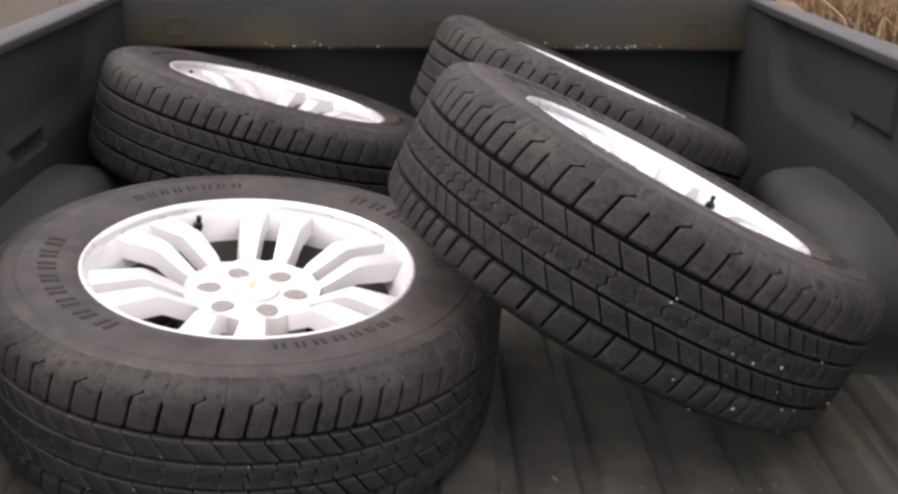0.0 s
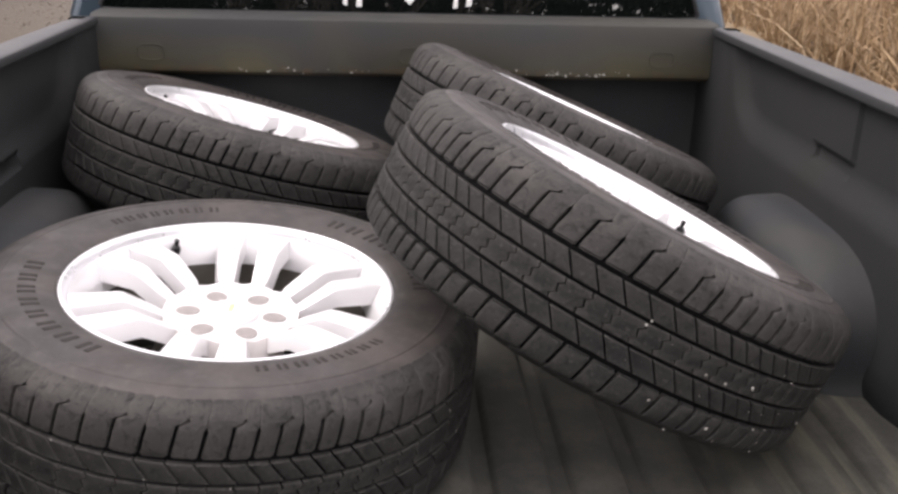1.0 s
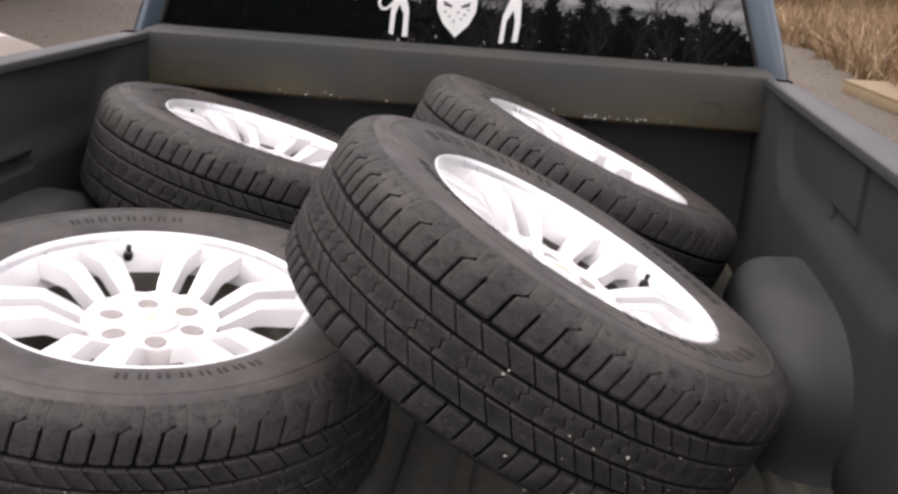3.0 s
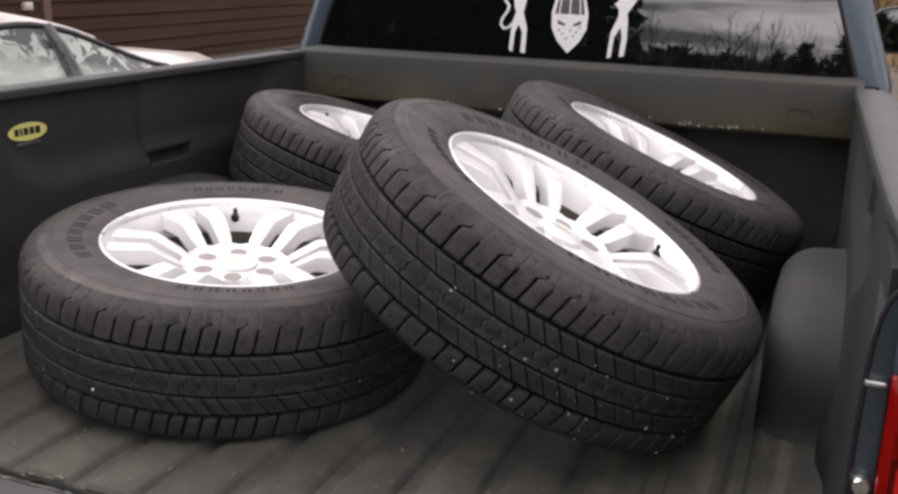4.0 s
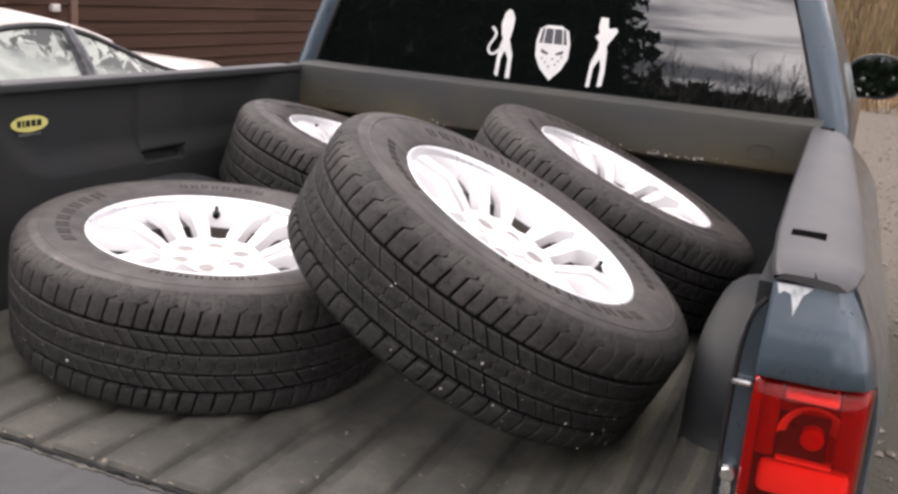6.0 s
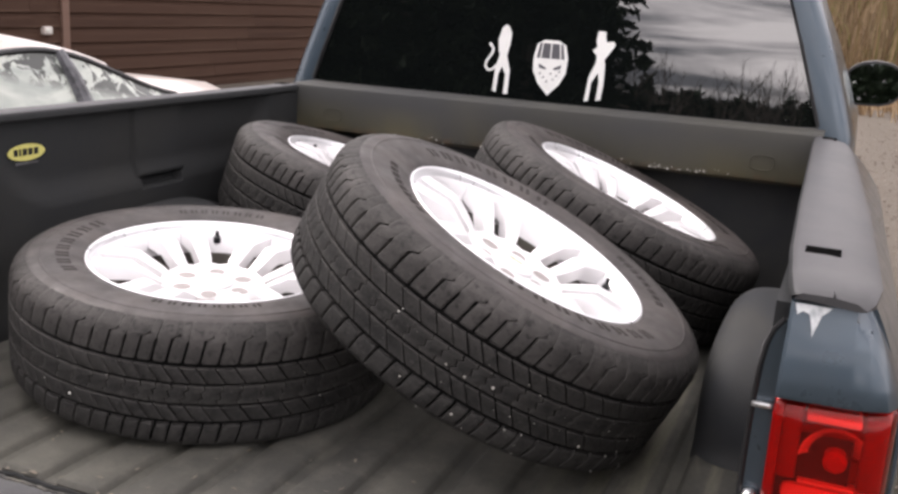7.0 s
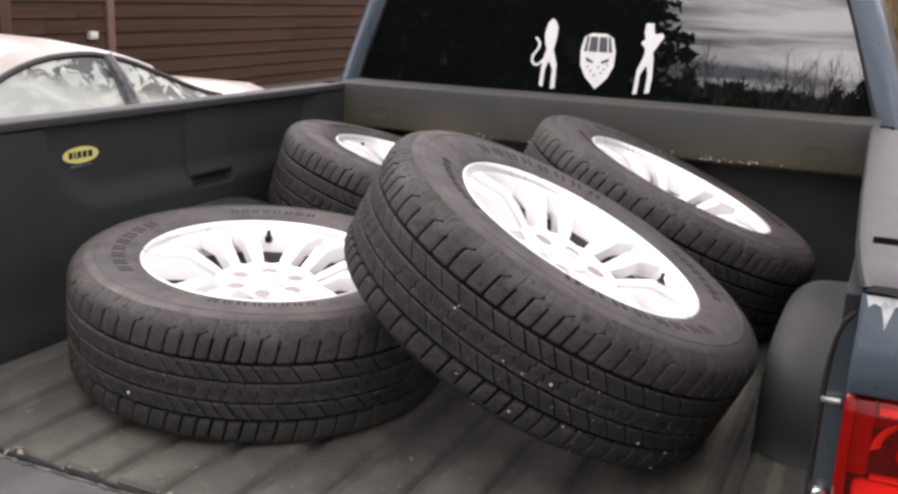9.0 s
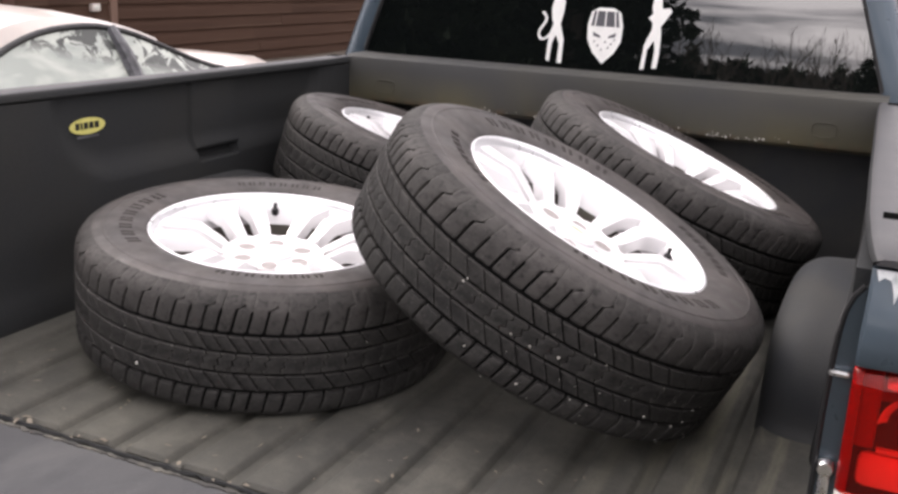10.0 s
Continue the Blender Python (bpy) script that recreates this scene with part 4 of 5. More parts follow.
def tread_blocks():
    """Five ribs: two shoulders of scalloped lugs, two ribs of slanted blocks and a centre rib cut by zigzag sipes."""
    verts, faces = [], []
    rnd = random.Random(2)

    def block(zs, a0, a1, skew, lug=0):
        """Stations zs across; the block runs from angle a0 to a1, moved by skew(z). lug: the side to which a shoulder lug faces."""
        zs = sorted(zs)
        na, nz = 4, len(zs)
        jit = [rnd.uniform(-0.0010, 0.0010) for i in range(na)]
        base = len(verts)
        inner = zs[0] if lug > 0 else zs[-1] if lug < 0 else None
        for layer in range(3):
            for i in range(na):
                f = (0.0, 0.16, 0.84, 1.0)[i]
                for z in zs:
                    s0, s1 = skew(z)
                    edge = (z == zs[0]) - (z == zs[-1])
                    nose = z == inner
                    tuck = (0.0010 if layer == 2 else 0.0) / RO + (0.0075 if nose and layer else 0.0)
                    a = (a0 + s0) * (1 - f) + (a1 + s1) * f + tuck * ((i == 0) - (i == na - 1))
                    zz = z + (0.0012 * edge if layer == 2 else 0.0)
                    d = groove_depth(zz)
                    r = crown(zz) - 0.0007 * smooth(0.121, 0.1265, abs(zz))
                    r -= 0.0 if layer == 2 else 0.0016 if layer == 1 else d + 0.0005
                    if layer == 2:
                        r -= 0.0020 * nose + (0.0006 if i in (0, na - 1) else 0.0)
                    a += jit[i] + (rnd.uniform(-0.0009, 0.0009) if layer else 0.0)
                    r += rnd.uniform(-0.0004, 0.0004) if layer else 0.0
                    verts.append((r * math.cos(a), r * math.sin(a), squash(zz)))

        def at(layer, i, j):
            return base + layer * na * nz + i * nz + j

        for i in range(na - 1):
            for j in range(nz - 1):
                faces.append((at(2, i, j), at(2, i + 1, j), at(2, i + 1, j + 1), at(2, i, j + 1)))
        ring = [(i, 0) for i in range(na)] + [(na - 1, j) for j in range(1, nz)] + [(i, nz - 1) for i in range(na - 2, -1, -1)] + [(0, j) for j in range(nz - 2, 0, -1)]
        for lo, hi in ((0, 1), (1, 2)):
            for k, (i, j) in enumerate(ring):
                i2, j2 = ring[(k + 1) % len(ring)]
                faces.append((at(lo, i, j), at(lo, i2, j2), at(hi, i2, j2), at(hi, i, j)))

    n = 74
    pitch = [1 + 0.2 * math.sin(k * 2 * math.pi / n * 5) for k in range(n)]
    scale = 2 * math.pi / sum(pitch)
    for side in (-1, 1):
        a = 0.0 if side > 0 else 0.03
        gap = 0.0050 / RO
        for k in range(n):
            w = pitch[k] * scale

            def skew(z, s=side, hooked=k % 2 == 0):
                """Every second slit runs on over the shoulder and ends in a hook; the others close early."""
                q = abs(z)
                v = 0.55 * (q - 0.06) * s
                near = 0.030 * smooth(0.1045, 0.1095, q) * s
                shut = smooth(0.100, 0.1045, q) * gap * 0.5
                done = smooth(0.1105, 0.1125, q) * gap * 0.5
                if hooked:
                    return v + near - done, v + shut
                return v - shut, v + near + done

            wob = rnd.uniform(-0.0006, 0.0006)
            block([side * v for v in (0.0615, 0.0650, 0.075, 0.088, 0.100, 0.1045, 0.107, 0.1095, 0.1105, 0.1125, 0.118, 0.123, 0.1275)], a + gap / 2 + wob, a + w - gap / 2 + wob, skew, side)
            a += w
        a = 0.012 if side > 0 else 0.045
        gap = 0.0034 / RO
        for k in range(n):
            w = pitch[k] * scale
            block([side * v for v in (0.0238, 0.0265, 0.039, 0.051, 0.0535)], a + gap / 2, a + w - gap / 2, lambda z, s=side: (-1.75 * (z - s * 0.039), -1.75 * (z - s * 0.039)))
            a += w
    a = 0.0
    gap = 0.0021 / RO
    zig = {-0.0180: 0.004, -0.0105: 0.0, -0.0055: 0.020, 0.0055: 0.012, 0.0105: 0.032, 0.0180: 0.026}
    for k in range(n):
        w = pitch[k] * scale
        block(list(zig), a + gap / 2, a + w - gap / 2, lambda z: (zig[z], zig[z]))
        a += w
    return verts, faces


def arc_bar(a0, a1, r0, r1, rise, bm, n=3):
    """A raised bar on the outer sidewall between two angles and radii."""
    def surf(r, a, h):
        z = side_z(r) + h
        return (r * math.cos(a), r * math.sin(a), z)
    g = [[bm.verts.new(surf(r, a0 + (a1 - a0) * i / n, h)) for i in range(n + 1)] for r, h in ((r0, -0.001), (r0 + 0.001, rise), (r1 - 0.001, rise), (r1, -0.001))]
    for p, q in zip(g, g[1:]):
        for i in range(n):
            bm.faces.new((p[i], p[i + 1], q[i + 1], q[i]))
    for i in (0, n):
        bm.faces.new([row[i] for row in g])


BEAD = [(0.262, 0.118), (0.2665, 0.125), (0.274, 0.1285), (0.288, 0.1325), (0.303, 0.1352), (0.318, 0.1366)]


def wall_depth(r):
    """How far from the middle the skin stands at a radius beyond the widest ring."""
    f = (1 - ((r - WAIST) / (RO - 0.0016 - WAIST)) ** 2.6) ** (1 / 2.6)
    return FLAT + f * (EDGE - FLAT)


UPPER = [(r, wall_depth(r) + (0.0009 if 0.352 < r < 0.3568 else 0.0)) for r in (0.335, 0.343, 0.3515, 0.3525, 0.3560, 0.3572, 0.363, 0.369)]
OUTER_PROFILE = BEAD + [(r, squash(z)) for r, z in UPPER]


def side_z(r):
    for (r0, z0), (r1, z1) in zip(OUTER_PROFILE, OUTER_PROFILE[1:]):
        if r0 <= r <= r1:
            return z0 + (z1 - z0) * (r - r0) / (r1 - r0)
    return OUTER_PROFILE[-1][1]


HUB = 0.066


def rim_face():
    """Six twin spokes that run level from the lip, bend and drop steeply to a sunken hub; windows between and inside the pairs."""
    rs = [0.040, 0.084, 0.092, 0.100, 0.106, 0.1105, 0.120, 0.132, 0.146, 0.158, 0.166, 0.172, 0.178, 0.190, 0.206, 0.220, 0.234, 0.244, 0.252]
    HOLE_IN, HOLE_OUT = 0.110, 0.2515

    def leg(r):
        drop = HUB + 0.003 + (r - 0.100) * 0.58
        level = 0.1105
        return min(drop, level) if abs(r - 0.172) > 0.0045 else min(drop, level) - 0.0006

    def columns(r):
        """Half angles in degrees from a twin spoke's middle, with the height kind."""
        slot = math.degrees((0.0155 + 0.02 * max(0.0, r - 0.13)) / r)
        tee = 30.0 - math.degrees((0.0195 + 0.36 * max(0.0, r - 0.122)) / r)
        edge = math.degrees(0.0022 / r)
        slot = min(slot, 10.0)
        tee = max(tee, slot + 6)
        a, b = slot + edge, tee - edge
        return [(0.0, "d"), (slot, "l-"), (a, "l"), (a + (b - a) * 0.25, "l"), (a + (b - a) * 0.75, "l"), (b, "l"), (tee, "l-"), (30.0, "d")]

    def height(r, kind):
        if r <= 0.0841:
            return HUB
        blend = smooth(0.084, 0.106, r)
        z = leg(r) - {"d": 0.005 * smooth(0.10, 0.1105, r) * smooth(0.252, 0.236, r), "l": 0.0, "l-": 0.0016}[kind]
        return HUB * (1 - blend) + z * blend

    bm = bmesh.new()
    top, low, solid = {}, {}, {}
    order = []
    for k in range(6):
        order += [(k * 60, -1, idx) for idx in range(7, 0, -1)] + [(k * 60, 1, idx) for idx in range(0, 7)]
    for c, (mid, sgn, idx) in enumerate(order):
        for q, r in enumerate(rs):
            d, kind = columns(r)[idx]
            a = radians(mid + sgn * d)
            z = height(r, kind)
            top[c, q] = bm.verts.new((r * math.cos(a), r * math.sin(a), z))
            # the walls of a window close in a little towards the back
            a += sgn * {1: -0.0035, 6: 0.006}.get(idx, 0.0) / r * smooth(0.10, 0.14, r)
            rl = r + 0.010 * (abs(r - 0.1105) < 1e-6)
            deep = 0.031
            low[c, q] = bm.verts.new((rl * math.cos(a), rl * math.sin(a), min(z - 0.012, leg(r) - deep) if r > 0.10 else 0.050))
    n = len(order)
    for c in range(n):
        pair = {order[c][2], order[(c + 1) % n][2]}
        for q in range(len(rs) - 1):
            solid[c, q] = not (pair in ({0, 1}, {6, 7}) and HOLE_IN < rs[q] < HOLE_OUT)
    for c in range(n):
        d = (c + 1) % n
        for q in range(len(rs) - 1):
            if not solid[c, q]:
                continue
            bm.faces.new((top[c, q], top[c, q + 1], top[d, q + 1], top[d, q]))
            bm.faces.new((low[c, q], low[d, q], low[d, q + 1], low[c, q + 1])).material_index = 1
            for (nc, nq), e in (((d, q), (d, q, d, q + 1)), (((c - 1) % n, q), (c, q, c, q + 1)), ((c, q - 1), (c, q, d, q)), ((c, q + 1), (c, q + 1, d, q + 1))):
                if 0 <= nq < len(rs) - 1 and not solid[nc, nq]:
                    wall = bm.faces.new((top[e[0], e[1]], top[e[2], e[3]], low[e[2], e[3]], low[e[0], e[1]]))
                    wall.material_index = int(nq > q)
    loose = [v for v in bm.verts if not v.link_faces]
    bmesh.ops.delete(bm, geom=loose, context="VERTS")
    return bm


def build_wheel(m, spin, label):
    """A mounted tyre; its own z is the axle and +z the outer face."""
    w = thing("truck_wheel", label, "wheel", m, group="loose truck wheels in the bed")
    inner = [(r, -z * 0.86) for r, z in BEAD] + [(r, squash(-z)) for r, z in UPPER]
    across = (0.1265, 0.1235, 0.1195, 0.115, 0.109, 0.10, 0.085, 0.06, 0.03)
    stations = [-z for z in across] + [0.0] + list(across[::-1])
    carcass = inner + [(crown(z) - groove_depth(z), squash(z)) for z in stations] + OUTER_PROFILE[::-1]
    tire = part("tire", lathe(carcass, 144), M["side"], w, "dusty black rubber tyre")
    v, f = tread_blocks()
    raw("tread", v, f, M["tread"], tire, "worn tread blocks and grooves")
    # groove bottoms are coloured darker than the tread to carry the slits' shade
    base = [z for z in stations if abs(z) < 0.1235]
    part("tread_base", lathe([(crown(z) - groove_depth(z) + 0.0006, squash(z)) for z in base], 144), M["groove"], tire, "groove bottoms darkened for the shade between blocks")
    # writing on the sidewall as plain raised bars
    for start, widths, r0, r1 in ((92, (6.4, 5.6, 6.0, 5.8, 5.6, 6.0, 5.8, 5.6), 0.296, 0.323), (272, (6.4, 5.6, 6.0, 5.8, 5.6, 6.0, 5.8, 5.6), 0.296, 0.323), (15, (4.0, 3.4, 4.0, 3.6, 3.4, 3.2, 3.4, 3.6), 0.298, 0.316), (196, (4.0, 3.4, 4.0, 3.6, 3.4, 3.2, 3.4, 3.6), 0.298, 0.316)):
        a = start
        for wd in widths:
            bm = bmesh.new()
            arc_bar(radians(a), radians(a + wd * 0.24), r0, r1, 0.0012, bm, 1)
            arc_bar(radians(a + wd * 0.52), radians(a + wd * 0.78), r0, r1, 0.0012, bm, 1)
            part("letter_bar", bm, M["letter"], tire)
            a += wd * 1.4
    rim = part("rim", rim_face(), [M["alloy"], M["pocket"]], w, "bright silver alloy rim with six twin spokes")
    lip = [(0.250, 0.1035), (0.2520, 0.1085), (0.2545, 0.1165), (0.258, 0.1235), (0.2615, 0.1262), (0.2650, 0.1255), (0.2670, 0.122), (0.266, 0.116)]
    part("rim_lip", lathe(lip, 120), M["lip"], rim, "machined rim lip")
    part("outer_barrel", lathe([(0.2525, 0.1105), (0.246, 0.103), (0.238, 0.088), (0.231, 0.069), (0.228, 0.058)], 96), M["alloy"], rim)
    # below the bright outer barrel the colour itself turns dark, as if in shade
    inside = [(0.2285, 0.0575), (0.228, 0.050), (0.2275, 0.036), (0.226, 0.02), (0.222, -0.005), (0.222, -0.05), (0.232, -0.075), (0.240, -0.095), (0.252, -0.102), (0.266, -0.106), (0.266, -0.098)]
    part("rim_barrel", lathe(inside, 96), M["barrel"], rim, "inner barrel with shade put into its grey colour")
    part("brake_side_hub", lathe([(0.0, 0.018), (0.085, 0.018), (0.09, -0.01), (0.0, -0.01)], 40), M["pocket"], rim)
    capo = part("centre_cap", lathe([(0.0, 0.0775), (0.022, 0.077), (0.038, 0.0748), (0.0435, 0.0715), (0.045, 0.062)], 40), M["alloy"], rim, "domed centre cap")
    part("emblem", prism([(-0.014, -0.004), (0.014, -0.004), (0.014, 0.004), (-0.014, 0.004)], lambda u, q, h: (u, q, 0.0763 + h), 0.0018), M["gold"], capo, "small plain gold emblem")
    for k in range(6):
        a = radians(60 * k + 30)
        c = Vector((0.0690 * math.cos(a), 0.0690 * math.sin(a), 0.0))
        # nearly flush disc; its grey colour stands in for a recess in shade
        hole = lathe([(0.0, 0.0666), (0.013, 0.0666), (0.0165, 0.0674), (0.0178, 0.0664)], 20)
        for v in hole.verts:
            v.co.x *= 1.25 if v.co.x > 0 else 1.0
        part("lug_pocket", hole, M["lug"], rim, "lug pocket with its shade painted grey", m=Matrix.Translation(c) @ pose(0, 0, 0, 0, 0, 60 * k + 30))
    a = radians(spin)
    vd = Vector((math.cos(a), math.sin(a), 0))
    p = [vd * r + Vector((0, 0, z)) for r, z in ((0.239, 0.082), (0.2355, 0.085), (0.2325, 0.092), (0.2305, 0.0985), (0.2298, 0.1005), (0.2285, 0.104), (0.2265, 0.112))]
    part("valve_stem", tube(p, [0.0060, 0.0088, 0.0092, 0.0070, 0.0030, 0.0046, 0.0048], 10), M["black"], rim, "black rubber valve stem")
    return w


def wheel_pose(c, n, turn):
    """From the centre of the rim's outer plane and the way it faces; turn: degrees round the axle."""
    n = Vector(n).normalized()
    ax = (Vector((1, 0, 0)) - n * n.x).normalized()
    ay = n.cross(ax)
    r = Matrix((ax, ay, n)).transposed().to_4x4()
    return Matrix.Translation(Vector(c) + Vector((0, 0, BZ)) - n * RIMZ) @ r @ pose(0, 0, 0, 0, 0, turn)


VALVE = 35.5
first = build_wheel(wheel_pose((-0.3165, 0.578, 0.2417), (0.0794, -0.0338, 1), 123.5 - VALVE), VALVE, "silver alloy truck wheel lying flat on the bed floor")
leaning = None
for c, n, turn, label in (
    ((0.3632, 0.6607, 0.3655), (0.504, 0.078, 1), 46, "silver alloy truck wheel leaning on the flat wheel beside it"),
    ((-0.3925, 1.4835, 0.3108), (0.276, 0.132, 1), 172, "silver alloy truck wheel tilted against the bed wall"),
    ((0.389, 1.475, 0.345), (0.4247, 0.0987, 1), 225.5, "silver alloy truck wheel leaning in the front corner of the bed"),
):
    made = tagged(copy_thing(first, wheel_pose(c, n, turn - VALVE)), label)
    leaning = leaning or made


def build_grit(wheel, seed, count, z0, z1, a0, a1, label):
    """Pale grit caught in the tread of one wheel."""
    rng = random.Random(seed)
    bm = bmesh.new()
    for k in range(count):
        z, a = rng.uniform(z0, z1), radians(rng.uniform(a0, a1))
        r = crown(z) - 0.0008
        c = wheel.matrix_basis @ Vector((r * math.cos(a), r * math.sin(a), z))
        size = 0.0012 + 0.0028 * rng.random() ** 3
        made = bmesh.ops.create_icosphere(bm, subdivisions=1, radius=size)["verts"]
        for v in made:
            v.co = c + Vector([x * rng.uniform(0.5, 1.3) for x in v.co])
    tagged(part("tread_grit", bm, M["grit"], flat=True), label, "grit", kind="stuff")


build_grit(leaning, 3, 36, -0.12, 0.03, 245, 335, "pale grit caught in the leaning tyre's tread")
build_grit(first, 4, 14, -0.10, 0.08, 60, 250, "pale grit caught in the flat tyre's tread")


# ---- dry grass, brush, pebbles ----
def blades(name, spots, height, width, material, label, category, seed, lean=0.5, segs=2):
    rng = np.random.default_rng(seed)
    n = len(spots)
    h = height[0] + (height[1] - height[0]) * rng.random(n) ** 1.3
    az, bend = rng.random(n) * 2 * np.pi, lean * rng.random(n)
    face = rng.random(n) * np.pi
    verts = np.zeros((n, 2 * (segs + 1), 3))
    for k in range(segs + 1):
        f = k / segs
        off = bend * h * f ** 1.7
        cx, cy = spots[:, 0] + off * np.cos(az), spots[:, 1] + off * np.sin(az)
        cz = spots[:, 2] + h * f * (1 - 0.35 * bend * f)
        w = width * (1 - 0.8 * f) * (0.6 + 0.8 * rng.random(n))
        for s, q in ((-1, 0), (1, 1)):
            verts[:, 2 * k + q, 0] = cx + s * w * np.cos(face)
            verts[:, 2 * k + q, 1] = cy + s * w * np.sin(face)
            verts[:, 2 * k + q, 2] = cz
    stride = 2 * (segs + 1)
    base = (np.arange(n) * stride)[:, None]
    quads = np.concatenate([base + np.array([2 * k, 2 * k + 1, 2 * k + 3, 2 * k + 2]) for k in range(segs)])
    ob = raw(name, verts.reshape(-1, 3).tolist(), quads.tolist(), material, flat=True)
    return tagged(ob, label, category, kind="stuff")


def scatter(n, x0, x1, y0, y1, seed, keep=lambda x, y: True):
    rng = random.Random(seed)
    out = []
    while len(out) < n:
        x, y = rng.uniform(x0, x1), rng.uniform(y0, y1)
        if keep(x, y):
            out.append((x, y, ground_height(x, y) - 0.01))
    return np.array(out)


def clumpy(x, y, s):
    return noise.noise((x * s, y * s, 3.1)) > -0.15


blades("dry_grass", scatter(30000, 3.6, 11, 4, 19, 5, lambda x, y: x > 4.2 + 0.5 * noise.noise((y * 0.7, 0, 0)) and clumpy(x, y, 1.6)), (0.25, 0.95), 0.012, M["straw"], "tall bleached dry grass at the edge of the yard", "grass", 5, 1.1, 3)
blades("dry_grass", scatter(14000, -14, 14, 17, 26, 6, lambda x, y: y > 18 + noise.noise((x * 0.5, 1, 0)) and clumpy(x, y, 1.0)), (0.2, 0.7), 0.014, M["straw"], "bleached dry grass along the foot of the bank", "grass", 6, 0.9, 2)
blades("dry_grass", scatter(9000, 10, 22, 6, 24, 16, lambda x, y: clumpy(x, y, 1.0)), (0.3, 1.0), 0.016, M["straw"], "bleached dry grass field", "grass", 16, 1.0, 2)
blades("brush", scatter(22000, -14, 22, 23, 42, 7), (0.6, 3.2), 0.022, M["brush"], "brown leafless brush covering the bank", "brush", 7, 0.5, 2)


def build_pebbles():
    rng = random.Random(11)
    verts, faces = [], []
    shape = [(1, 0, 0), (-1, 0, 0), (0, 1, 0), (0, -1, 0), (0, 0, 0.7), (0, 0, -0.5)]
    tri = [(0, 2, 4), (2, 1, 4), (1, 3, 4), (3, 0, 4), (2, 0, 5), (1, 2, 5), (3, 1, 5), (0, 3, 5)]
    for k in range(13000):
        x, y = 1.05 + abs(rng.gauss(0, 2.6)), 18 * rng.random() ** 1.2 - abs(rng.gauss(0, 3.0))
        if k % 4 == 0:
            x, y = rng.uniform(-8, -3.5), rng.uniform(11, 18)
        s = 0.006 + 0.022 * rng.random() ** 3
        b = len(verts)
        t = rng.random() * 6.3
        for px, py, pz in shape:
            px, py = px * rng.uniform(0.7, 1.2), py * rng.uniform(0.7, 1.2)
            verts.append((x + s * (px * math.cos(t) - py * math.sin(t)), y + s * (px * math.sin(t) + py * math.cos(t)), ground_height(x, y) + s * (pz + 0.3)))
        faces += [tuple(b + i for i in f) for f in tri]
    tagged(raw("gravel_stones", verts, faces, M["pebble"], flat=True), "loose brown and grey gravel stones", "gravel", kind="stuff")


build_pebbles()


# ---- timber lying by the grass ----
def build_timber():
    t = thing("wooden_trough", "weathered tan wooden box trough open at its end", "timber", pose(4.15, 10.9, 0, 0, 0, 8))
    part("top_board", box((-0.28, -1.1, 0.12), (0.28, 1.1, 0.155), 0.006), M["timber"], t)
    part("side_board", box((-0.28, -1.1, 0.0), (-0.24, 1.1, 0.118), 0.006), M["timber"], t)
    part("side_board", box((0.24, -1.1, 0.0), (0.28, 1.1, 0.118), 0.006), M["timber"], t)


build_timber()


# ---- the shed ----
def build_shed():
    X, Y0, Y1, TOP = -9.35, 2.0, 17.5, 4.2
    shed = thing("shed", "long brown shed with horizontal lap siding", "shed", pose(X, 0, 0))
    part("wall", box((-4.0, Y0, 0.0), (-0.03, Y1, TOP)), M["siding"], shed)
    part("roof", prism([(-4.6, TOP), (0.5, TOP), (0.5, TOP + 0.08), (-2.05, TOP + 1.4), (-4.6, TOP + 0.08)], lambda u, v, w: (u, Y0 - 0.4 + w, v), Y1 - Y0 + 0.8), M["trim"], shed, "brown roof")
    expo = 0.2055
    n = int(TOP / expo) + 1
    board = bpy.data.meshes.new("siding_board")
    bm = prism([(0.0, 0.0), (0.040, 0.0), (0.041, 0.010), (0.006, expo + 0.012), (0.0, expo + 0.012)], lambda u, v, w: (u, w, v), 1.0)
    bmesh.ops.recalc_face_normals(bm, faces=bm.faces)
    bm.to_mesh(board)
    bm.free()
    board.materials.append(M["siding"])
    rnd = random.Random(3)
    for k in range(n):
        y = Y0
        while y < Y1 - 0.05:
            step = min(rnd.uniform(3.0, 4.8), Y1 - y)
            if y < 9.74 < y + step:
                step = 9.74 - y if 9.74 - y > 0.3 else step
            b = new("siding_board", board)
            b.parent = shed
            b.matrix_basis = Matrix.Translation((-0.03 + rnd.uniform(0, 0.003), y, k * expo - 0.035 + rnd.uniform(-0.004, 0.004))) @ Matrix.Diagonal((1, step - 0.004, 1, 1))
            y += step
    part("corner_trim", box((-0.02, 9.70, 0.0), (0.045, 9.83, TOP), 0.006), M["trim"], shed, "pale brown vertical trim board")
    part("corner_trim", box((-0.02, 7.86, 0.0), (0.045, 8.04, TOP), 0.006), M["batten"], shed, "reddish brown vertical trim board")
    bx = part("outlet_box", box((-0.02, 9.34, 0.905), (0.06, 9.49, 1.012), 0.012), M["white"], shed, "small white weatherproof outlet box")
    part("outlet_cover", box((0.06, 9.36, 0.925), (0.068, 9.47, 0.992), 0.004), M["clear"], bx)


build_shed()


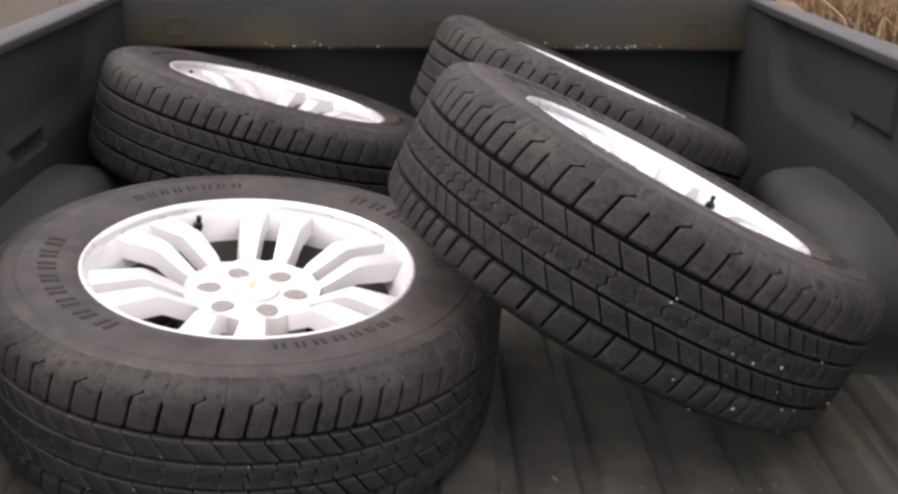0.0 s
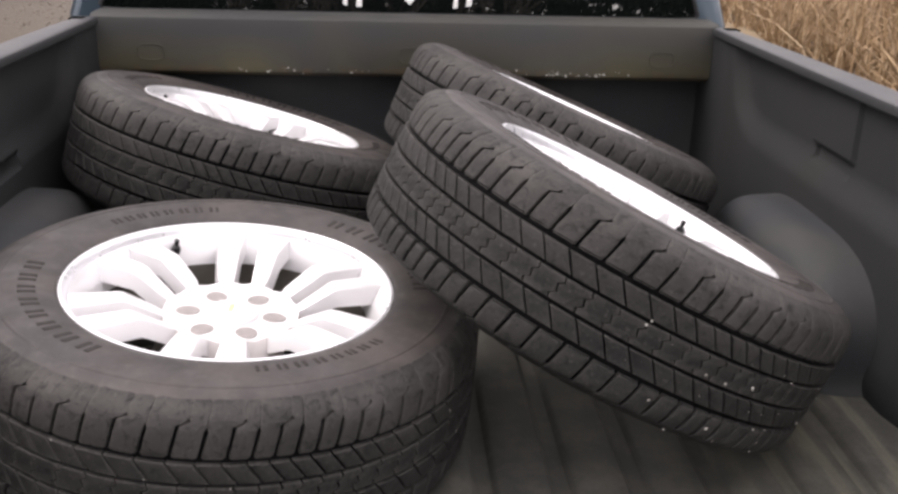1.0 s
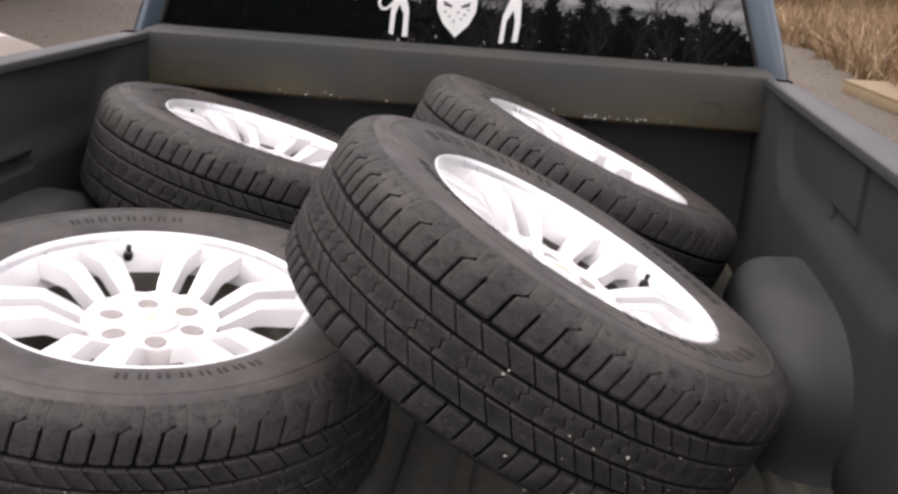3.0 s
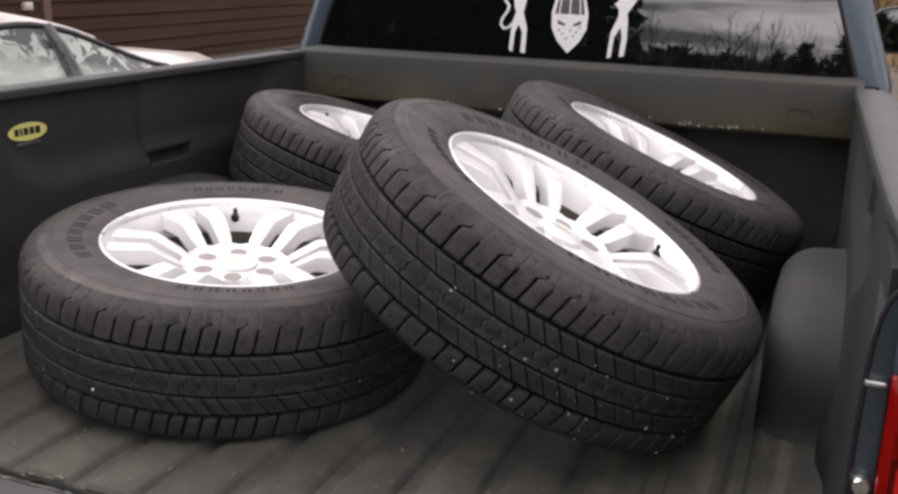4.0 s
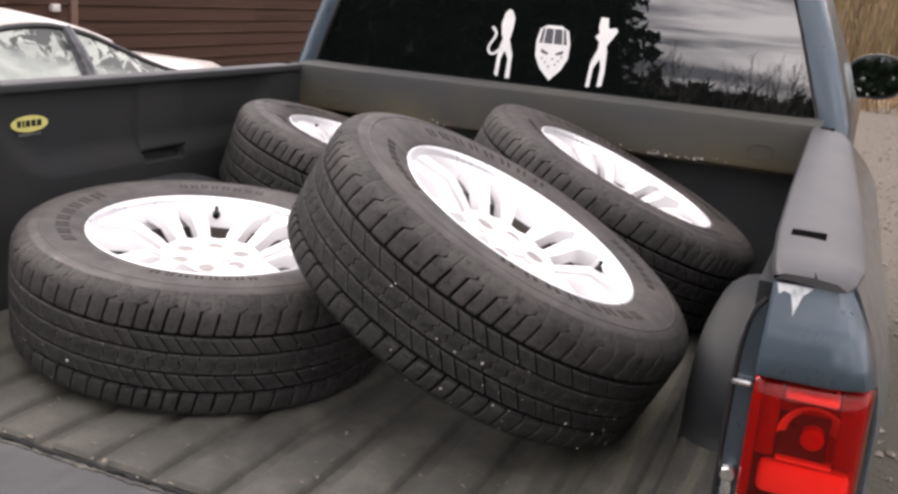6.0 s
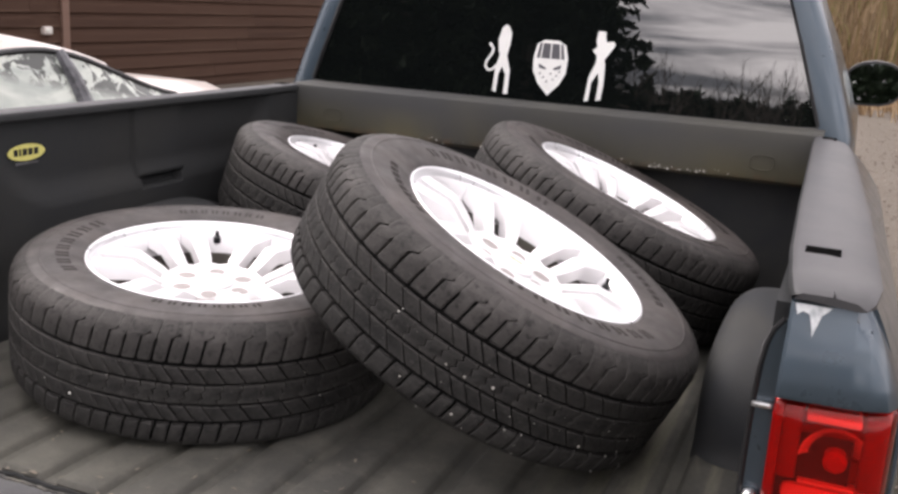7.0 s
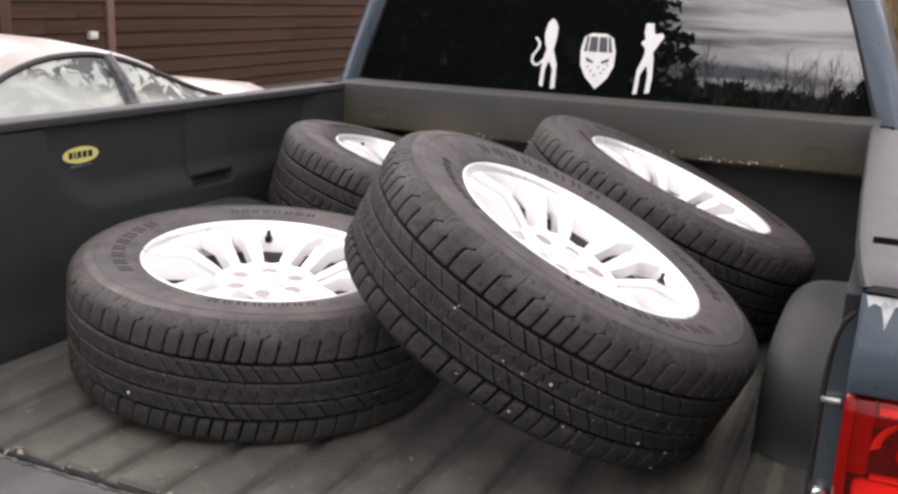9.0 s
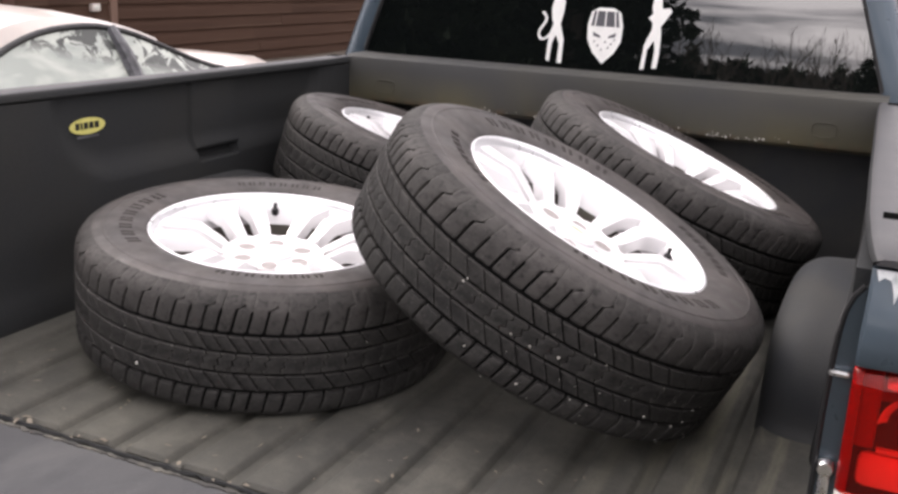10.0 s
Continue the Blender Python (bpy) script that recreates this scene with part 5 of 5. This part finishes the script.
# ---- the parked car ----
def build_car():
    car = thing("car", "cream white sedan parked beside the truck with pale mottled windows", "car", pose(-3.76, 0.30, 0))
    # half sections along the car: y, half width, shoulder height, roof height, roof half width
    body = [(0.15, 0.70, 0.72, 0.60), (0.35, 0.80, 0.90, 0.80), (1.2, 0.855, 0.98, 0.92), (2.0, 0.865, 0.98, 0.93), (3.0, 0.865, 0.97, 0.93), (3.6, 0.86, 0.965, 0.98), (3.8, 0.855, 1.0, 1.075), (4.3, 0.845, 0.96, 1.045), (4.8, 0.80, 0.82, 0.88), (5.0, 0.70, 0.70, 0.72)]
    rows = []
    for y, w, sh, mid in body:
        half = [(w * 0.93, 0.24), (w, 0.45), (w, sh - 0.12), (w - 0.02, sh - 0.02), (w - 0.07, sh), (w * 0.6, mid - 0.005), (0.0, mid)]
        rows.append([(x, y, z) for x, z in half] + [(-x, y, z) for x, z in half[-2::-1]])
    bm = sheet(rows)
    bmesh.ops.holes_fill(bm, edges=[e for e in bm.edges if e.is_boundary], sides=0)
    part("body", bm, M["white"], car, "cream white painted body")
    # roof and pillars
    sec = [(1.30, 0.66, 0.985, 0.99), (1.62, 0.645, 1.0, 1.16), (1.90, 0.635, 1.115, 1.31), (2.06, 0.63, 1.205, 1.36), (2.21, 0.625, 1.262, 1.385), (2.40, 0.62, 1.298, 1.392), (2.69, 0.62, 1.308, 1.375), (2.96, 0.63, 1.258, 1.318), (3.2, 0.645, 1.172, 1.25), (3.5, 0.68, 1.06, 1.12), (3.70, 0.72, 1.005, 1.03)]
    ys = [1.30 + (3.70 - 1.30) * k / 24 for k in range(25)]
    tab = np.array(sec)
    fine = [[np.interp(y + d, tab[:, 0], tab[:, c]) for c in (1, 2, 3) for d in (-0.08, -0.04, 0.0, 0.04, 0.08)] for y in ys]
    sec = [(y, sum(f[0:5]) / 5, sum(f[5:10]) / 5, sum(f[10:15]) / 5) for y, f in zip(ys, fine)]
    roof = [[(-w, y, s), (-w + 0.05, y, s + (t - s) * 0.6), (-w * 0.5, y, t), (0, y, t + 0.008), (w * 0.5, y, t), (w - 0.05, y, s + (t - s) * 0.6), (w, y, s)] for y, w, s, t in sec]
    part("roof", sheet(roof[6:20], (0, 0, -0.03)), M["white"], car, "cream white roof")
    part("windscreen", sheet([[(x * 0.94, y, z - 0.006) for x, y, z in r] for r in roof[19:]], (0, 0, -0.008)), M["glass"], car, "dark windscreen")
    part("rear_screen", sheet([[(x * 0.94, y, z - 0.006) for x, y, z in r] for r in roof[:7]], (0, 0, -0.008)), M["glass"], car)
    for s in (-1, 1):
        edge = [Vector((s * w, y, z)) for y, w, z, t in sec]
        part("roof_rail", tube(edge, 0.018, 8), M["black"], car, "black window frame along the roof")
        # side glass follows the roof rail down to the shoulder
        def pane(y0, y1):
            out = []
            for k in range(9):
                y = y0 + (y1 - y0) * k / 8
                for (ya, wa, za, _), (yb, wb, zb, _) in zip(sec, sec[1:]):
                    if ya <= y <= yb:
                        f = (y - ya) / (yb - ya)
                        w, z = wa + (wb - wa) * f, za + (zb - za) * f
                out.append([(s * (0.80 + (w - 0.80) * g), y, 0.955 + (z - 0.955) * g) for g in (0, 0.33, 0.66, 1)])
            return sheet(out, (-s * 0.006, 0, 0))
        part("side_window", pane(1.66, 2.79), M["mottled"], car, "pale mottled rear side window")
        part("side_window", pane(2.86, 3.62), M["mottled"], car, "pale mottled front side window")
        part("door_post", tube([Vector((s * 0.815, 2.845, 0.93)), Vector((s * 0.71, 2.825, 1.15)), Vector((s * 0.630, 2.80, 1.295))], [0.050, 0.043, 0.030], 8), M["post"], car, "grey door post")
        for y in (0.95, 4.15):
            wh = lathe([(0.0, 0.06), (0.20, 0.06), (0.21, 0.09), (0.30, 0.10), (0.32, 0.07), (0.32, -0.07), (0.30, -0.1), (0.0, -0.1)], 40)
            part("wheel", wh, M["groove"], car, m=Matrix.Translation((s * 0.78, y, 0.32)) @ pose(0, 0, 0, 0, 90 * s, 0))


build_car()


# ---- road wheels under the truck ----
def build_road_wheels():
    for x in (-0.84, 0.84):
        for y in (0.93, 4.35):
            bm = lathe([(0.0, 0.06), (0.22, 0.05), (0.25, 0.10), (0.30, 0.125), (0.36, 0.125), (0.395, 0.10), (0.40, 0.0), (0.395, -0.10), (0.36, -0.125), (0.25, -0.10), (0.0, -0.10)], 64)
            w = part("road_wheel", bm, M["side"], truck, "black road tyre", m=Matrix.Translation((x, y, -BZ + 0.40)) @ pose(0, 0, 0, 0, 90 if x > 0 else -90, 0))
            part("road_rim", lathe([(0.0, 0.075), (0.06, 0.075), (0.2, 0.065), (0.245, 0.10), (0.25, 0.085)], 48), M["alloy"], w)


build_road_wheels()


# ---- trees behind the camera, which the rear window mirrors ----
def conifer(x, y, h, seed):
    rng = random.Random(seed)
    t = thing("conifer", "tall dark evergreen conifer tree", "tree", pose(x, y, 0))
    path = [Vector((0.05 * math.sin(k), 0.05 * math.cos(k * 1.3), h * k / 6)) for k in range(7)]
    part("trunk", tube(path, [0.22 * (1 - k / 6.5) for k in range(7)], 8), M["bark"], t)
    verts, faces = [], []
    z = 0.8
    while z < h - 0.15:
        reach = (1 - z / h) ** 0.8 * h * 0.27 + 0.15
        for k in range(9):
            a = rng.random() * 6.283
            ln = reach * rng.uniform(0.65, 1.15)
            steps = max(4, int(ln / 0.16))
            for i in range(1, steps + 1):
                f = i / steps
                c = Vector((math.cos(a) * ln * f, math.sin(a) * ln * f, z - 0.28 * ln * f + 0.12 * ln * f * f))
                for j in range(5):
                    b = len(verts)
                    d = Vector((rng.gauss(0, 1), rng.gauss(0, 1), rng.gauss(-0.25, 0.5))).normalized() * rng.uniform(0.14, 0.30)
                    s = d.orthogonal().normalized() * rng.uniform(0.035, 0.09)
                    verts += [tuple(c - s), tuple(c + s), tuple(c + d + s * 0.3), tuple(c + d - s * 0.3)]
                    faces.append((b, b + 1, b + 2, b + 3))
        z += rng.uniform(0.16, 0.26)
    raw("crown", verts, faces, M["needles"], t, "dark green needle sprays", flat=True)
    return t


def bare_tree(seed, h):
    rng = random.Random(seed)
    bm = bmesh.new()

    def grow(p, d, ln, r, depth):
        path, q = [Vector(p)], Vector(p)
        for k in range(3):
            d = (d + Vector((rng.gauss(0, 0.12), rng.gauss(0, 0.12), 0.06))).normalized()
            q = q + d * ln / 3
            path.append(Vector(q))
        tube(path, [r, r * 0.88, r * 0.76, r * 0.62], 5 if depth < 2 else 3, bm, cap=False)
        if depth < 4:
            for k in range(3 if depth < 3 else 2):
                nd = (d + Vector((rng.gauss(0, 0.55), rng.gauss(0, 0.55), rng.gauss(0.12, 0.25)))).normalized()
                grow(path[rng.choice((1, 2, 3, 3))], nd, ln * rng.uniform(0.55, 0.8), r * 0.6, depth + 1)

    grow((0, 0, -0.1), Vector((0, 0, 1)), h * 0.42, 0.10, 0)
    t = thing("bare_tree", "leafless deciduous tree with thin dark branches", "tree", pose(0, -60, 0), group="bare trees behind the yard")
    part("trunk_and_limbs", bm, M["bark"], t)
    return t


for x, y, h, s in ((-2.6, -12.0, 9.5, 1), (-4.6, -11.0, 9.0, 2), (-7.2, -11.5, 10.0, 3), (-9.8, -12.5, 9.0, 4), (-3.4, -14.0, 11.0, 5), (-6.0, -14.5, 11.5, 6), (-8.8, -15.0, 12.0, 7), (-12.5, -13.0, 11.0, 8)):
    conifer(x - 2.0, y, h, s)
for x, y, h, s in ((-1.0, -57, 6.2, 11), (1.2, -60, 7.0, 12), (3.5, -58, 6.0, 13), (-7.5, -60, 5.4, 14)):
    conifer(x, y, h, s)
kinds = [bare_tree(s, h) for s, h in ((21, 7.0), (22, 6.0), (23, 7.6))]
rng = random.Random(31)
for k, ob in enumerate(kinds):
    ob.matrix_basis = pose(-9.5 + 2.6 * k, -58 - k, 0, 0, 0, 40 * k)
for k in range(37):
    copy_thing(kinds[k % 3], pose(-17 + 0.72 * k + rng.uniform(-0.4, 0.4), -54 - rng.uniform(0, 12), 0, 0, 0, rng.uniform(0, 360)))


def hedge():
    """A dark ragged evergreen thicket closing the view under the bare trees."""
    rng = random.Random(44)
    verts, faces = [], []
    for k in range(17000):
        x = rng.uniform(-24, 34)
        top = 5.5 + 1.9 * noise.noise((x * 0.35, 4.0, 0)) + 1.3 * noise.noise((x * 1.1, 9.0, 0))
        c = Vector((x, -68 + rng.uniform(-0.8, 0.8), top * rng.random() ** 0.7))
        d = Vector((rng.gauss(0, 1), rng.gauss(0, 1), rng.gauss(0.3, 0.7))).normalized() * rng.uniform(0.3, 0.8)
        s = d.orthogonal().normalized() * rng.uniform(0.1, 0.3)
        b = len(verts)
        verts += [tuple(c - s), tuple(c + s), tuple(c + d + s * 0.3), tuple(c + d - s * 0.3)]
        faces.append((b, b + 1, b + 2, b + 3))
    tagged(raw("thicket", verts, faces, M["needles"], flat=True), "dark ragged evergreen thicket behind the yard", "thicket", kind="stuff")


hedge()


# ---- small litter in the bed ----
def build_litter():
    rng = random.Random(17)
    bm = bmesh.new()
    for k in range(34):
        x = rng.uniform(-0.75, 0.7)
        c = Vector((x, 0.029 + rng.gauss(0, 0.006), FLOOR_Z - 0.004 + rng.random() * 0.006))
        d = Vector((rng.gauss(0, 1), rng.gauss(0, 0.5), rng.gauss(0, 0.15))).normalized() * rng.uniform(0.006, 0.022)
        s = Vector((-d.y, d.x, rng.gauss(0, 0.002))).normalized() * rng.uniform(0.001, 0.004)
        bm.faces.new([bm.verts.new(p) for p in (c - s, c + d * 0.5 - s * 1.4 + Vector((0, 0, 0.002)), c + d, c + d * 0.5 + s * 1.4 + Vector((0, 0, 0.002)), c + s)])
    for k in range(60):
        x, y = rng.uniform(-0.75, 0.7), rng.uniform(0.06, 0.35)
        c = Vector((x, y, rib_height(x) + 0.002))
        d = Vector((rng.gauss(0, 1), rng.gauss(0, 1), 0)).normalized() * rng.uniform(0.004, 0.011)
        s = Vector((-d.y, d.x, 0)) * rng.uniform(0.15, 0.4)
        bm.faces.new([bm.verts.new(p) for p in (c - s, c + d, c + s, c - d)])
    ob = part("leaf_litter", bm, M["leaf"], label="bits of dead leaf and straw in the tailgate gap", flat=True)
    ob.matrix_basis = pose(0, 0, BZ)
    tagged(ob, category="litter", kind="stuff")


build_litter()
